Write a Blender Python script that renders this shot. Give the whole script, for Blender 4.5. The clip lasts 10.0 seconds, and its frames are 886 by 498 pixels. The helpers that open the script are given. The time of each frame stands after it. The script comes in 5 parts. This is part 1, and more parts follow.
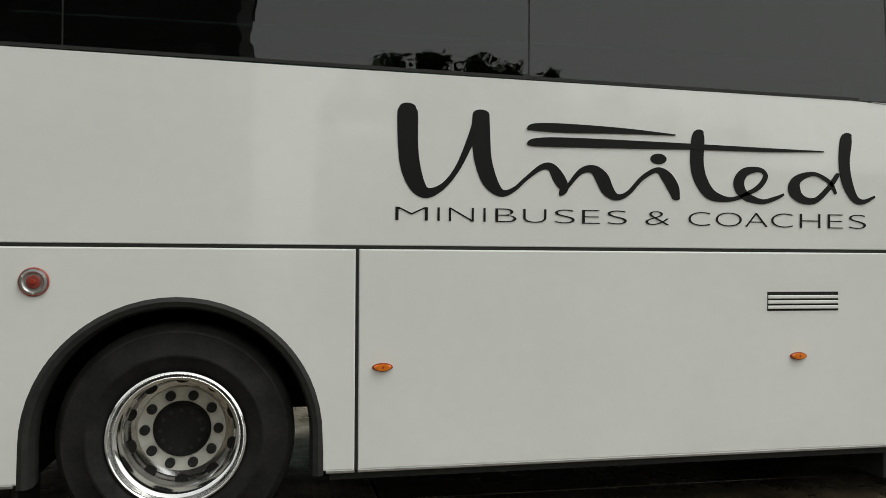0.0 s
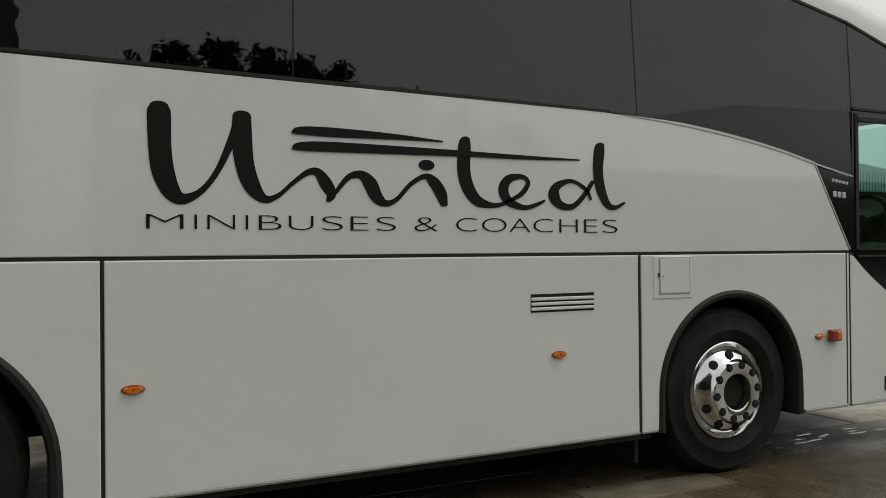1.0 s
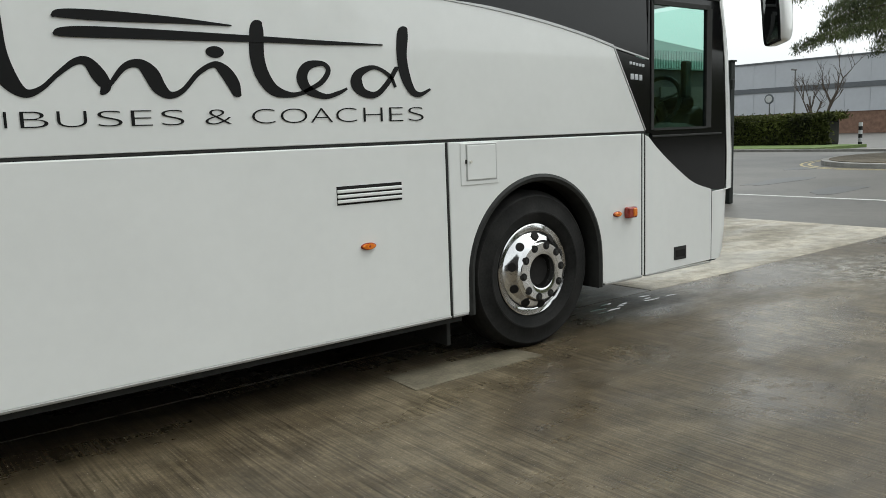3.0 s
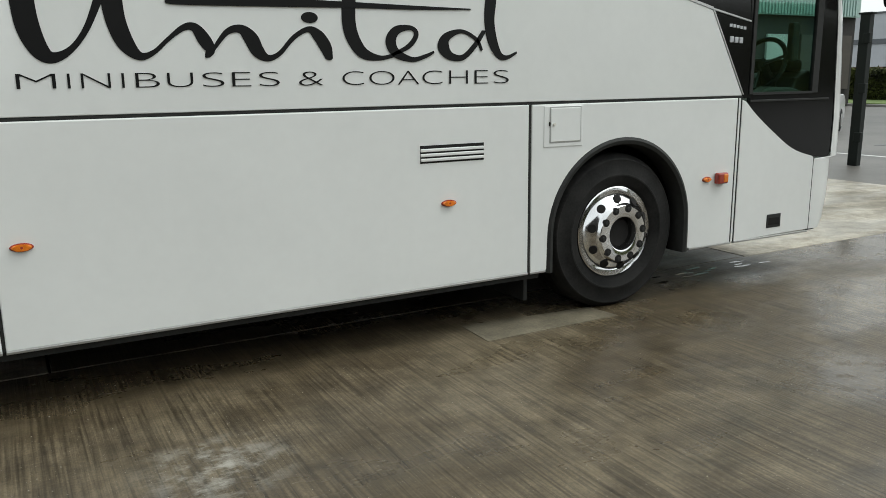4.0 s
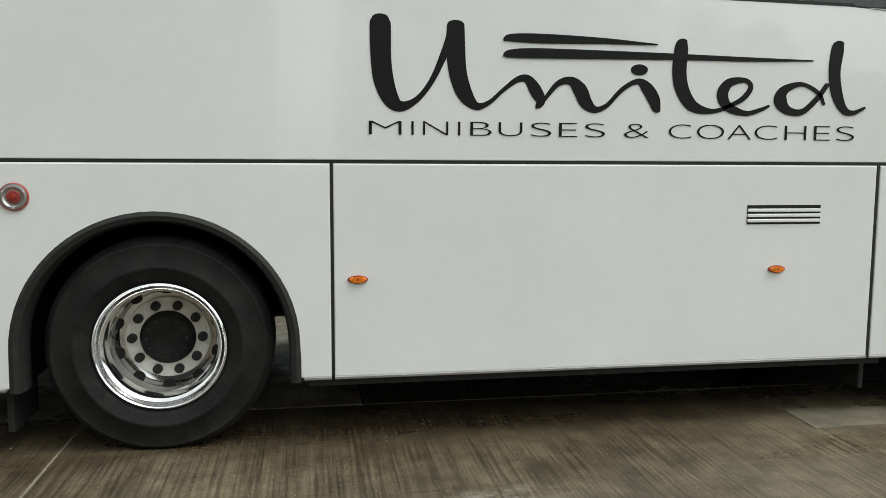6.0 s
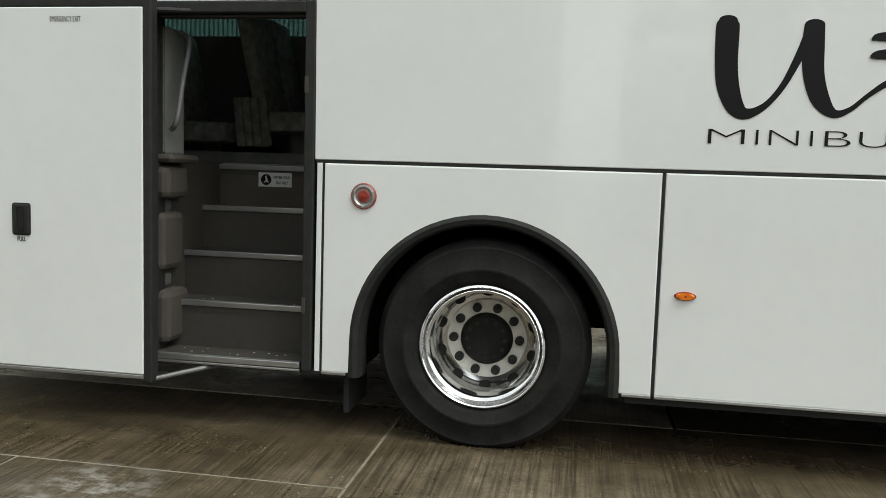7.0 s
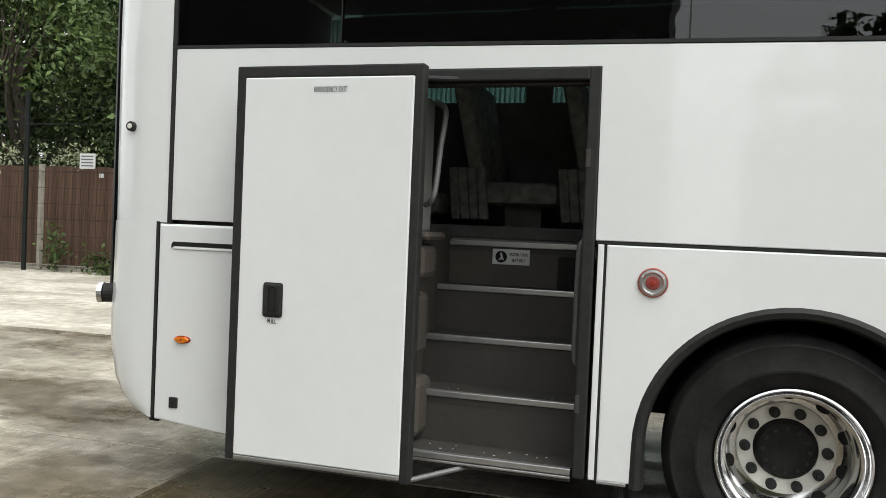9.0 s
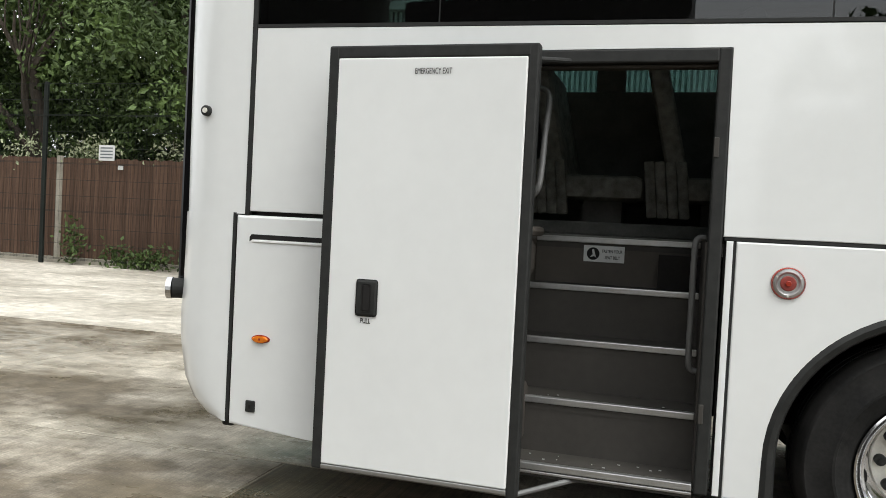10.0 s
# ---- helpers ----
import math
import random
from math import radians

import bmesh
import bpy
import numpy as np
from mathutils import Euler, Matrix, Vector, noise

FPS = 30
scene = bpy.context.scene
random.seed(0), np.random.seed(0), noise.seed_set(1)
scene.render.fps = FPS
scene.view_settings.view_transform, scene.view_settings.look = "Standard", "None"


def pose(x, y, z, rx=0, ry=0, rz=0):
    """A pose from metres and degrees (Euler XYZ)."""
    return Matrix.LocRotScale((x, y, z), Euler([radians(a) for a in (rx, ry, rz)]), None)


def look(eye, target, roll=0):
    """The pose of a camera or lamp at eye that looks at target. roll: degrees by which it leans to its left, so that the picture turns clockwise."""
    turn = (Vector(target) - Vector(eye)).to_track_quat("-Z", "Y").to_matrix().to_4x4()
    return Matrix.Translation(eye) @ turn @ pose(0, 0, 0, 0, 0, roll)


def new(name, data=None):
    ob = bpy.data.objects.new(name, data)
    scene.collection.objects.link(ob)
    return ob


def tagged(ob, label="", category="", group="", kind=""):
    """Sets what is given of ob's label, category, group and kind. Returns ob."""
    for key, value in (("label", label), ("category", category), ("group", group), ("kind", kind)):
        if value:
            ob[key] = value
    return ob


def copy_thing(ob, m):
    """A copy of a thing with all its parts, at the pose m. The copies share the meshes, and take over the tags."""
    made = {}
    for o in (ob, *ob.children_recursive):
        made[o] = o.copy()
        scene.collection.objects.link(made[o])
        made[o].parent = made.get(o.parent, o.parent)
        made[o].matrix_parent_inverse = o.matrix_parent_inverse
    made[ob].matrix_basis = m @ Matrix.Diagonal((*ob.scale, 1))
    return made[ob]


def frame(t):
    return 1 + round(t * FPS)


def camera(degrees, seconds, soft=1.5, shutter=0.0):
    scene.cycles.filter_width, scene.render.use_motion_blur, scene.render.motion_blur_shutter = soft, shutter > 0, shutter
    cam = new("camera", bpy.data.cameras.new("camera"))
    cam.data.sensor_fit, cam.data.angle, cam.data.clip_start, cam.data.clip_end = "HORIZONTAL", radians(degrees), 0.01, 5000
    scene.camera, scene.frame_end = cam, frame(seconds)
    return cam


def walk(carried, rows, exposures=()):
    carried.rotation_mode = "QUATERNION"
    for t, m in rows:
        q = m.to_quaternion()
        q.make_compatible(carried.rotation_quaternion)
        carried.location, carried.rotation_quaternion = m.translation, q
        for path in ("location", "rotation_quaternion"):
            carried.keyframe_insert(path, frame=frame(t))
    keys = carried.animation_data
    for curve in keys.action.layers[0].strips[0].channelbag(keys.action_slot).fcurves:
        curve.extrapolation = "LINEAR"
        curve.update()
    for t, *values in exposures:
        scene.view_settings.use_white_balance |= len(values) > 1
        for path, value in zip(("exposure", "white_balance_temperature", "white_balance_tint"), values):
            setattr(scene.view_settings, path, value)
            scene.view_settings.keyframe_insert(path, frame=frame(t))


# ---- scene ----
cam = camera(58.0, 10.0, soft=0.6)
PATH = [
    (0, (0.454, -3.755, 1.318), (0.854, -1.795, 1.345), 0.3),
    (0.5, (0.538, -3.7, 1.33), (1.203, -1.814, 1.36), -0.4),
    (1, (0.623, -3.687, 1.384), (1.501, -1.89, 1.396), -0.5),
    (1.5, (0.695, -3.67, 1.459), (1.746, -1.97, 1.532), -0.8),
    (2, (0.713, -3.567, 1.528), (1.882, -1.946, 1.601), -0.9),
    (2.5, (0.782, -3.662, 1.416), (2.01, -2.092, 1.255), -1.9),
    (2.7, (0.789, -3.665, 1.393), (2.019, -2.103, 1.174), -2.2),
    (3.8, (0.876, -3.918, 1.549), (1.91, -2.26, 1.122), -1.1),
    (4, (0.885, -3.983, 1.531), (1.832, -2.272, 1.112), -0.7),
    (4.5, (0.86, -3.948, 1.481), (1.65, -2.146, 1.122), -0.6),
    (5, (0.837, -3.914, 1.433), (1.469, -2.046, 1.102), -0.8),
    (5.2, (0.842, -3.86, 1.437), (1.417, -1.971, 1.119), -0.3),
    (6.3, (0.635, -3.829, 1.339), (0.786, -1.842, 1.158), 0.5),
    (6.5, (0.598, -3.823, 1.33), (0.588, -1.831, 1.156), 0.9),
    (7, (0.443, -3.751, 1.328), (0.109, -1.788, 1.143), 1.8),
    (7.5, (0.308, -3.585, 1.345), (-0.161, -1.645, 1.222), 2.2),
    (8, (0.021, -3.511, 1.403), (-0.493, -1.581, 1.309), 2.4),
    (8.5, (-0.339, -3.518, 1.378), (-0.914, -1.605, 1.293), 2.2),
    (9, (-0.492, -3.53, 1.4), (-1.057, -1.612, 1.353), 2.4),
    (9.5, (-0.756, -3.423, 1.355), (-1.304, -1.499, 1.349), 2.5),
    (10, (-0.994, -3.397, 1.369), (-1.568, -1.482, 1.312), 2.9),
]
EXPOSURES = [(0.0, 0.67, 6720, 4), (0.5, 0.45, 6750, 4), (1.0, 0.07, 6700, 4), (1.5, -0.18, 6600, 4), (2.0, -0.14, 6500, 4), (2.5, 0.76, 6350, 4), (4.0, 0.84, 6350, 3), (5.0, 0.92, 6400, 3), (7.0, 1.04, 6450, 4), (8.0, 1.16, 6450, 5), (10.0, 1.34, 6450, 8)]
walk(cam, [(t, look(eye, target, roll)) for t, eye, target, roll in PATH], EXPOSURES)

# ---- light: overcast sky, faint wide sun ----
world = bpy.data.worlds.new("overcast_sky")
scene.world = world
world.use_nodes = True
wn, wl = world.node_tree.nodes, world.node_tree.links
sky = wn.new("ShaderNodeTexSky")
sky.sky_type, sky.sun_disc = "NISHITA", False
sky.sun_elevation, sky.sun_rotation = radians(58), radians(117)
sky.air_density, sky.dust_density, sky.ozone_density = 1.0, 4.0, 1.0
pale = wn.new("ShaderNodeHueSaturation")
pale.inputs["Saturation"].default_value = 0.10
wl.new(sky.outputs[0], pale.inputs["Color"])
even = wn.new("ShaderNodeMix")
even.data_type = "RGBA"
even.inputs[0].default_value, even.inputs[7].default_value = 0.5, (4.6, 4.65, 4.75, 1)
wl.new(pale.outputs[0], even.inputs[6])
wl.new(even.outputs[2], wn["Background"].inputs[0])
wn["Background"].inputs[1].default_value = 0.15
sun = new("sun", bpy.data.lights.new("sun", "SUN"))
sun.data.energy, sun.data.angle, sun.data.color = 0.45, radians(25), (1.0, 0.97, 0.93)
sun.matrix_world = look((0, 0, 0), (-0.45, 0.23, -1.0))

# ---- materials ----
def mat(name, color, rough=0.5, metal=0.0, var=0.12, scale=6.0, bump=0.0, bump_scale=60.0, coat=0.0, stretch=(1, 1, 1), second=None, random_piece=0.0, spec=0.5):
    """Principled surface whose colour wanders at two scales, with a fine relief."""
    m = bpy.data.materials.new(name)
    m.use_nodes = True
    n, l = m.node_tree.nodes, m.node_tree.links
    p = n["Principled BSDF"]
    p.inputs["Roughness"].default_value, p.inputs["Metallic"].default_value = rough, metal
    p.inputs["Coat Weight"].default_value = coat
    p.inputs["Specular IOR Level"].default_value = spec
    p.inputs["Coat Roughness"].default_value = 0.04
    tc, mp = n.new("ShaderNodeTexCoord"), n.new("ShaderNodeMapping")
    mp.inputs["Scale"].default_value = stretch
    l.new(tc.outputs["Object"], mp.inputs[0])
    big, small = n.new("ShaderNodeTexNoise"), n.new("ShaderNodeTexNoise")
    big.inputs["Scale"].default_value, big.inputs["Detail"].default_value = scale, 6
    small.inputs["Scale"].default_value, small.inputs["Detail"].default_value = scale * 9, 4
    l.new(mp.outputs[0], big.inputs["Vector"]), l.new(mp.outputs[0], small.inputs["Vector"])
    add = n.new("ShaderNodeMath")
    add.operation = "MULTIPLY_ADD"
    l.new(small.outputs["Fac"], add.inputs[0])
    add.inputs[1].default_value = 0.45
    l.new(big.outputs["Fac"], add.inputs[2])
    ramp = n.new("ShaderNodeValToRGB")
    lo = [c * (1 - var) for c in color]
    hi = [min(1, c * (1 + var)) for c in (second or color)]
    ramp.color_ramp.elements[0].position, ramp.color_ramp.elements[1].position = 0.5, 0.95
    ramp.color_ramp.elements[0].color, ramp.color_ramp.elements[1].color = (*lo, 1), (*hi, 1)
    l.new(add.outputs[0], ramp.inputs[0])
    out = ramp.outputs[0]
    if random_piece:
        oi, hs, mr = n.new("ShaderNodeObjectInfo"), n.new("ShaderNodeHueSaturation"), n.new("ShaderNodeMapRange")
        mr.inputs["To Min"].default_value, mr.inputs["To Max"].default_value = 1 - random_piece, 1 + random_piece
        l.new(oi.outputs["Random"], mr.inputs["Value"]), l.new(mr.outputs[0], hs.inputs["Value"])
        l.new(out, hs.inputs["Color"])
        out = hs.outputs[0]
    l.new(out, p.inputs["Base Color"])
    if bump:
        b, bt = n.new("ShaderNodeBump"), n.new("ShaderNodeTexNoise")
        bt.inputs["Scale"].default_value, bt.inputs["Detail"].default_value = bump_scale, 5
        l.new(mp.outputs[0], bt.inputs["Vector"]), l.new(bt.outputs["Fac"], b.inputs["Height"])
        b.inputs["Strength"].default_value, b.inputs["Distance"].default_value = bump, 0.01
        l.new(b.outputs[0], p.inputs["Normal"])
    return m


def glass_mat(name, tint, wobble=0.0, base=0.06):
    m = bpy.data.materials.new(name)
    m.use_nodes = True
    n, l = m.node_tree.nodes, m.node_tree.links
    n.remove(n["Principled BSDF"])
    tr, gl, mix, lw = n.new("ShaderNodeBsdfTransparent"), n.new("ShaderNodeBsdfGlossy"), n.new("ShaderNodeMixShader"), n.new("ShaderNodeLayerWeight")
    lw.inputs["Blend"].default_value = 0.5
    pw, fr = n.new("ShaderNodeMath"), n.new("ShaderNodeMath")
    pw.operation, fr.operation = "POWER", "MULTIPLY_ADD"
    pw.inputs[1].default_value, fr.inputs[1].default_value, fr.inputs[2].default_value = 5.0, 0.95, base
    l.new(lw.outputs["Facing"], pw.inputs[0]), l.new(pw.outputs[0], fr.inputs[0])
    tr.inputs[0].default_value = (*tint, 1)
    gl.inputs["Roughness"].default_value = 0.0
    l.new(fr.outputs[0], mix.inputs[0]), l.new(tr.outputs[0], mix.inputs[1]), l.new(gl.outputs[0], mix.inputs[2])
    l.new(mix.outputs[0], n["Material Output"].inputs[0])
    if wobble:
        tc, tx, b = n.new("ShaderNodeTexCoord"), n.new("ShaderNodeTexNoise"), n.new("ShaderNodeBump")
        tx.inputs["Scale"].default_value, tx.inputs["Detail"].default_value = 9.0, 1.0
        b.inputs["Strength"].default_value, b.inputs["Distance"].default_value = wobble, 0.01
        l.new(tc.outputs["Object"], tx.inputs["Vector"]), l.new(tx.outputs["Fac"], b.inputs["Height"]), l.new(b.outputs[0], gl.inputs["Normal"])
    return m


WHITE = mat("white_coach_paint", (0.78, 0.79, 0.77), 0.28, var=0.03, scale=1.5, coat=1.0, bump=0.012, bump_scale=7)
BLACK_PAINT = mat("gloss_black_paint", (0.006, 0.006, 0.0065), 0.12, var=0.2, spec=0.35)
RUBBER = mat("black_rubber", (0.021, 0.0215, 0.020), 0.6, var=0.25, scale=20, bump=0.05, spec=0.28)
TYRE = mat("tyre_rubber", (0.0095, 0.0095, 0.009), 0.75, var=0.4, scale=7, bump=0.1, bump_scale=70, spec=0.22, second=(0.0145, 0.014, 0.013))
CHROME = mat("polished_alloy", (0.75, 0.75, 0.75), 0.12, 1.0, var=0.08, scale=12, bump=0.004)
STEEL = mat("satin_steel", (0.74, 0.72, 0.65), 0.38, 0.2, var=0.12, scale=14, bump=0.04)
ALU = mat("dull_aluminium", (0.50, 0.50, 0.49), 0.38, 0.9, var=0.12, scale=10)
VINYL = mat("black_vinyl_lettering", (0.006, 0.006, 0.006), 0.5, var=0.1, spec=0.2)
AMBER = mat("amber_lens", (0.75, 0.19, 0.01), 0.2, var=0.2, scale=60, coat=0.5)
RED_LENS = mat("dark_red_lens", (0.30, 0.03, 0.015), 0.2, var=0.25, scale=60, coat=0.5)
# near-black; also painted as shade in recesses, holes and under the coach
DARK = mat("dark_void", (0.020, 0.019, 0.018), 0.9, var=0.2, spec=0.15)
STEP_GREY = mat("grey_ribbed_step", (0.050, 0.046, 0.040), 0.65, var=0.15, scale=3, bump=0.06, bump_scale=120, spec=0.3)
CABIN = mat("grey_cabin_lining", (0.20, 0.195, 0.18), 0.8, var=0.2, spec=0.2)
TINTED = glass_mat("dark_tinted_glass", (0.27, 0.30, 0.295), 0.05)
FAR_GLASS = glass_mat("grey_tinted_glass", (0.30, 0.37, 0.37), 0.02)
CLEARISH = glass_mat("green_tinted_glass", (0.72, 0.88, 0.83), 0.01)


def concrete_mat(name, wet, dry, shift, rough_lo, rough_hi, groove, blooms=(), pools=()):
    """Broom-finished concrete: fine grooves along y, damp patches that darken and shine, pale dry bloom, grit."""
    m = bpy.data.materials.new(name)
    m.use_nodes = True
    n, l = m.node_tree.nodes, m.node_tree.links
    p = n["Principled BSDF"]
    p.inputs["Specular IOR Level"].default_value = 0.36
    tc = n.new("ShaderNodeTexCoord")

    def noise_tex(scale, detail, stretch=(1, 1, 1), rough=0.6):
        mp, t = n.new("ShaderNodeMapping"), n.new("ShaderNodeTexNoise")
        mp.inputs["Scale"].default_value = stretch
        t.inputs["Scale"].default_value, t.inputs["Detail"].default_value, t.inputs["Roughness"].default_value = scale, detail, rough
        l.new(tc.outputs["Object"], mp.inputs[0]), l.new(mp.outputs[0], t.inputs["Vector"])
        return t.outputs["Fac"]

    def ramp(src, a, b, ca, cb):
        r = n.new("ShaderNodeValToRGB")
        r.color_ramp.elements[0].position, r.color_ramp.elements[1].position = a, b
        r.color_ramp.elements[0].color, r.color_ramp.elements[1].color = ca, cb
        l.new(src, r.inputs[0])
        return r.outputs[0]

    def mix(fac, a, b, mode="MIX"):
        x = n.new("ShaderNodeMix")
        x.data_type, x.blend_type = "RGBA", mode
        for src, i in ((fac, 0), (a, 6), (b, 7)):
            if isinstance(src, bpy.types.NodeSocket):
                l.new(src, x.inputs[i])
            else:
                x.inputs[i].default_value = src
        return x.outputs[2]

    g0, g1 = (0, 0, 0, 1), (1, 1, 1, 1)
    patches = ramp(noise_tex(0.45, 7, (1, 1.5, 1), 0.65), shift, shift + 0.16, g0, g1)
    base = mix(patches, (*wet, 1), (*dry, 1))
    mottle = ramp(noise_tex(5, 8, (1, 1, 1), 0.7), 0.3, 0.75, (0.50, 0.48, 0.45, 1), (1.40, 1.37, 1.32, 1))
    base = mix(1.0, base, mottle, "MULTIPLY")
    lines = noise_tex(1.0, 4, (62, 1.3, 1), 0.62)
    base = mix(groove, base, ramp(lines, 0.36, 0.62, (0.50, 0.48, 0.45, 1), (1.26, 1.24, 1.21, 1)), "MULTIPLY")
    grit = n.new("ShaderNodeTexVoronoi")
    grit.inputs["Scale"].default_value = 42
    l.new(tc.outputs["Object"], grit.inputs["Vector"])
    base = mix(ramp(grit.outputs["Distance"], 0.06, 0.10, (0.5, 0.5, 0.5, 1), g0), base, (0.42, 0.40, 0.36, 1))
    fine = ramp(noise_tex(75, 4, (1, 1, 1), 0.7), 0.3, 0.7, (0.72, 0.71, 0.69, 1), (1.30, 1.29, 1.27, 1))
    base = mix(1.0, base, fine, "MULTIPLY")

    def spot(x, y, r, lo, hi):
        d, mr, mu = n.new("ShaderNodeVectorMath"), n.new("ShaderNodeMapRange"), n.new("ShaderNodeMath")
        d.operation, mu.operation = "DISTANCE", "MULTIPLY"
        d.inputs[1].default_value = (x, y, 0)
        l.new(tc.outputs["Object"], d.inputs[0]), l.new(d.outputs["Value"], mr.inputs["Value"])
        mr.inputs["From Min"].default_value, mr.inputs["From Max"].default_value = r, r * 0.25
        l.new(mr.outputs[0], mu.inputs[0]), l.new(ramp(noise_tex(6.5, 8, (1, 1.4, 1), 0.72), lo, hi, g0, g1), mu.inputs[1])
        return mu.outputs[0]

    for x, y, r in blooms:
        base = mix(spot(x, y, r, 0.47, 0.62), base, (0.30, 0.285, 0.245, 1))
    l.new(base, p.inputs["Base Color"])
    shine = ramp(noise_tex(0.8, 6, (0.7, 1.6, 1), 0.6), 0.42, 0.58, (rough_lo,) * 3 + (1,), (rough_hi,) * 3 + (1,))
    for x, y, r in pools:
        shine = mix(spot(x, y, r, 0.35, 0.5), shine, (0.07, 0.07, 0.07, 1))
    l.new(shine, p.inputs["Roughness"])
    b1, b2 = n.new("ShaderNodeBump"), n.new("ShaderNodeBump")
    b1.inputs["Strength"].default_value, b1.inputs["Distance"].default_value = 0.6 * groove + 0.05, 0.005
    b2.inputs["Strength"].default_value, b2.inputs["Distance"].default_value = 0.18, 0.006
    l.new(lines, b1.inputs["Height"]), l.new(noise_tex(28, 6), b2.inputs["Height"])
    l.new(b1.outputs[0], b2.inputs["Normal"]), l.new(b2.outputs[0], p.inputs["Normal"])
    return m


CONCRETE_WET = concrete_mat("wet_brushed_concrete", (0.080, 0.065, 0.042), (0.152, 0.131, 0.094), 0.50, 0.22, 0.50, 0.95, ((1.52, -0.92, 0.36), (-1.50, -0.88, 0.36), (8.6, -0.5, 1.3), (10.2, -1.6, 1.2)), ((4.65, -1.62, 0.55), (6.2, -0.9, 0.8), (7.7, 0.35, 0.9), (4.76, -0.53, 0.35)))
CONCRETE_DAMP = concrete_mat("half_dry_concrete", (0.155, 0.134, 0.102), (0.50, 0.475, 0.42), 0.45, 0.22, 0.7, 0.35, ((-7.5, 2.8, 2.0),), ((-3.2, 0.9, 0.5), (-4.2, 1.4, 0.5)))
CONCRETE_PALE = concrete_mat("pale_dry_concrete", (0.42, 0.40, 0.355), (0.62, 0.60, 0.55), 0.42, 0.4, 0.75, 0.2)
CONCRETE_DRY = concrete_mat("drying_concrete", (0.22, 0.205, 0.17), (0.39, 0.37, 0.325), 0.42, 0.35, 0.75, 0.25)
CONCRETE_PATCH = concrete_mat("repair_concrete", (0.125, 0.112, 0.085), (0.19, 0.175, 0.135), 0.5, 0.4, 0.6, 0.2)
ASPHALT = mat("damp_asphalt", (0.084, 0.077, 0.067), 0.5, var=0.3, scale=0.5, bump=0.25, bump_scale=30)
GRASS = mat("verge_grass", (0.10, 0.15, 0.035), 0.9, var=0.35, scale=2, bump=0.5, bump_scale=30)
LEAF = mat("leaf_green", (0.030, 0.050, 0.016), 0.6, var=0.5, scale=0.45, second=(0.075, 0.115, 0.030), spec=0.3)
NEEDLE = mat("conifer_needles", (0.035, 0.055, 0.020), 0.75, var=0.4, scale=0.8, second=(0.085, 0.105, 0.03))
HEDGE = mat("hedge_leaves", (0.026, 0.034, 0.012), 0.8, var=0.5, scale=0.6, second=(0.075, 0.085, 0.02), spec=0.2)
BARK = mat("bark", (0.07, 0.055, 0.042), 0.9, var=0.35, scale=6, bump=0.4, bump_scale=25, stretch=(3, 3, 0.5))
FENCE_WOOD = mat("brown_fence_timber", (0.085, 0.052, 0.036), 0.85, var=0.35, scale=2.5, stretch=(9, 9, 0.5), random_piece=0.18, spec=0.2)
POST_CONCRETE = mat("fence_post_concrete", (0.30, 0.28, 0.23), 0.85, var=0.2, scale=5, bump=0.2)
FENCE_STEEL = mat("dark_green_steel", (0.008, 0.011, 0.009), 0.55, 0.0, var=0.2, spec=0.25)
CLADDING = mat("pale_grey_cladding", (0.46, 0.48, 0.51), 0.55, var=0.06, scale=0.3)
CLAD_BAND = mat("dark_grey_band", (0.11, 0.12, 0.13), 0.6, var=0.1)
BRICK = mat("brown_brick", (0.20, 0.12, 0.085), 0.9, var=0.3, scale=3)
GREEN_SHEET = mat("pale_green_sheeting", (0.33, 0.46, 0.42), 0.55, var=0.1, scale=0.6)
DEPOT_WALL = mat("dark_depot_brick", (0.035, 0.032, 0.030), 0.9, var=0.3, scale=1.2)
PAINT_LINE = mat("worn_white_line", (0.55, 0.55, 0.53), 0.7, var=0.2, scale=5)
KERB = mat("kerb_stone", (0.30, 0.29, 0.27), 0.8, var=0.2, scale=3)
CAR_WHITE = mat("white_car_paint", (0.8, 0.8, 0.8), 0.25, var=0.02, coat=0.6)
SEAT_CLOTH = mat("dark_seat_cloth", (0.30, 0.28, 0.25), 0.9, var=0.35, scale=18, spec=0.1)
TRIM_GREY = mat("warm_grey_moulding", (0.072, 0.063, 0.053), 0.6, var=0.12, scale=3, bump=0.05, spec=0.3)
PANEL_PALE = mat("pale_interior_panel", (0.22, 0.22, 0.20), 0.6, var=0.08)
SIGN_WHITE = mat("sticker_white", (0.55, 0.56, 0.55), 0.5, var=0.1)
LETTER_GREY = mat("silver_badge", (0.55, 0.56, 0.58), 0.3, 0.6, var=0.1)
GREY_RAIL = mat("grey_coated_tube", (0.13, 0.13, 0.125), 0.4, var=0.1)
YELLOW_LINE = mat("worn_yellow_line", (0.50, 0.42, 0.22), 0.7, var=0.2)

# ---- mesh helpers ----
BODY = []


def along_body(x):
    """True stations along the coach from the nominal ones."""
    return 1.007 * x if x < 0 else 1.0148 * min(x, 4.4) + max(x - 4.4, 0)


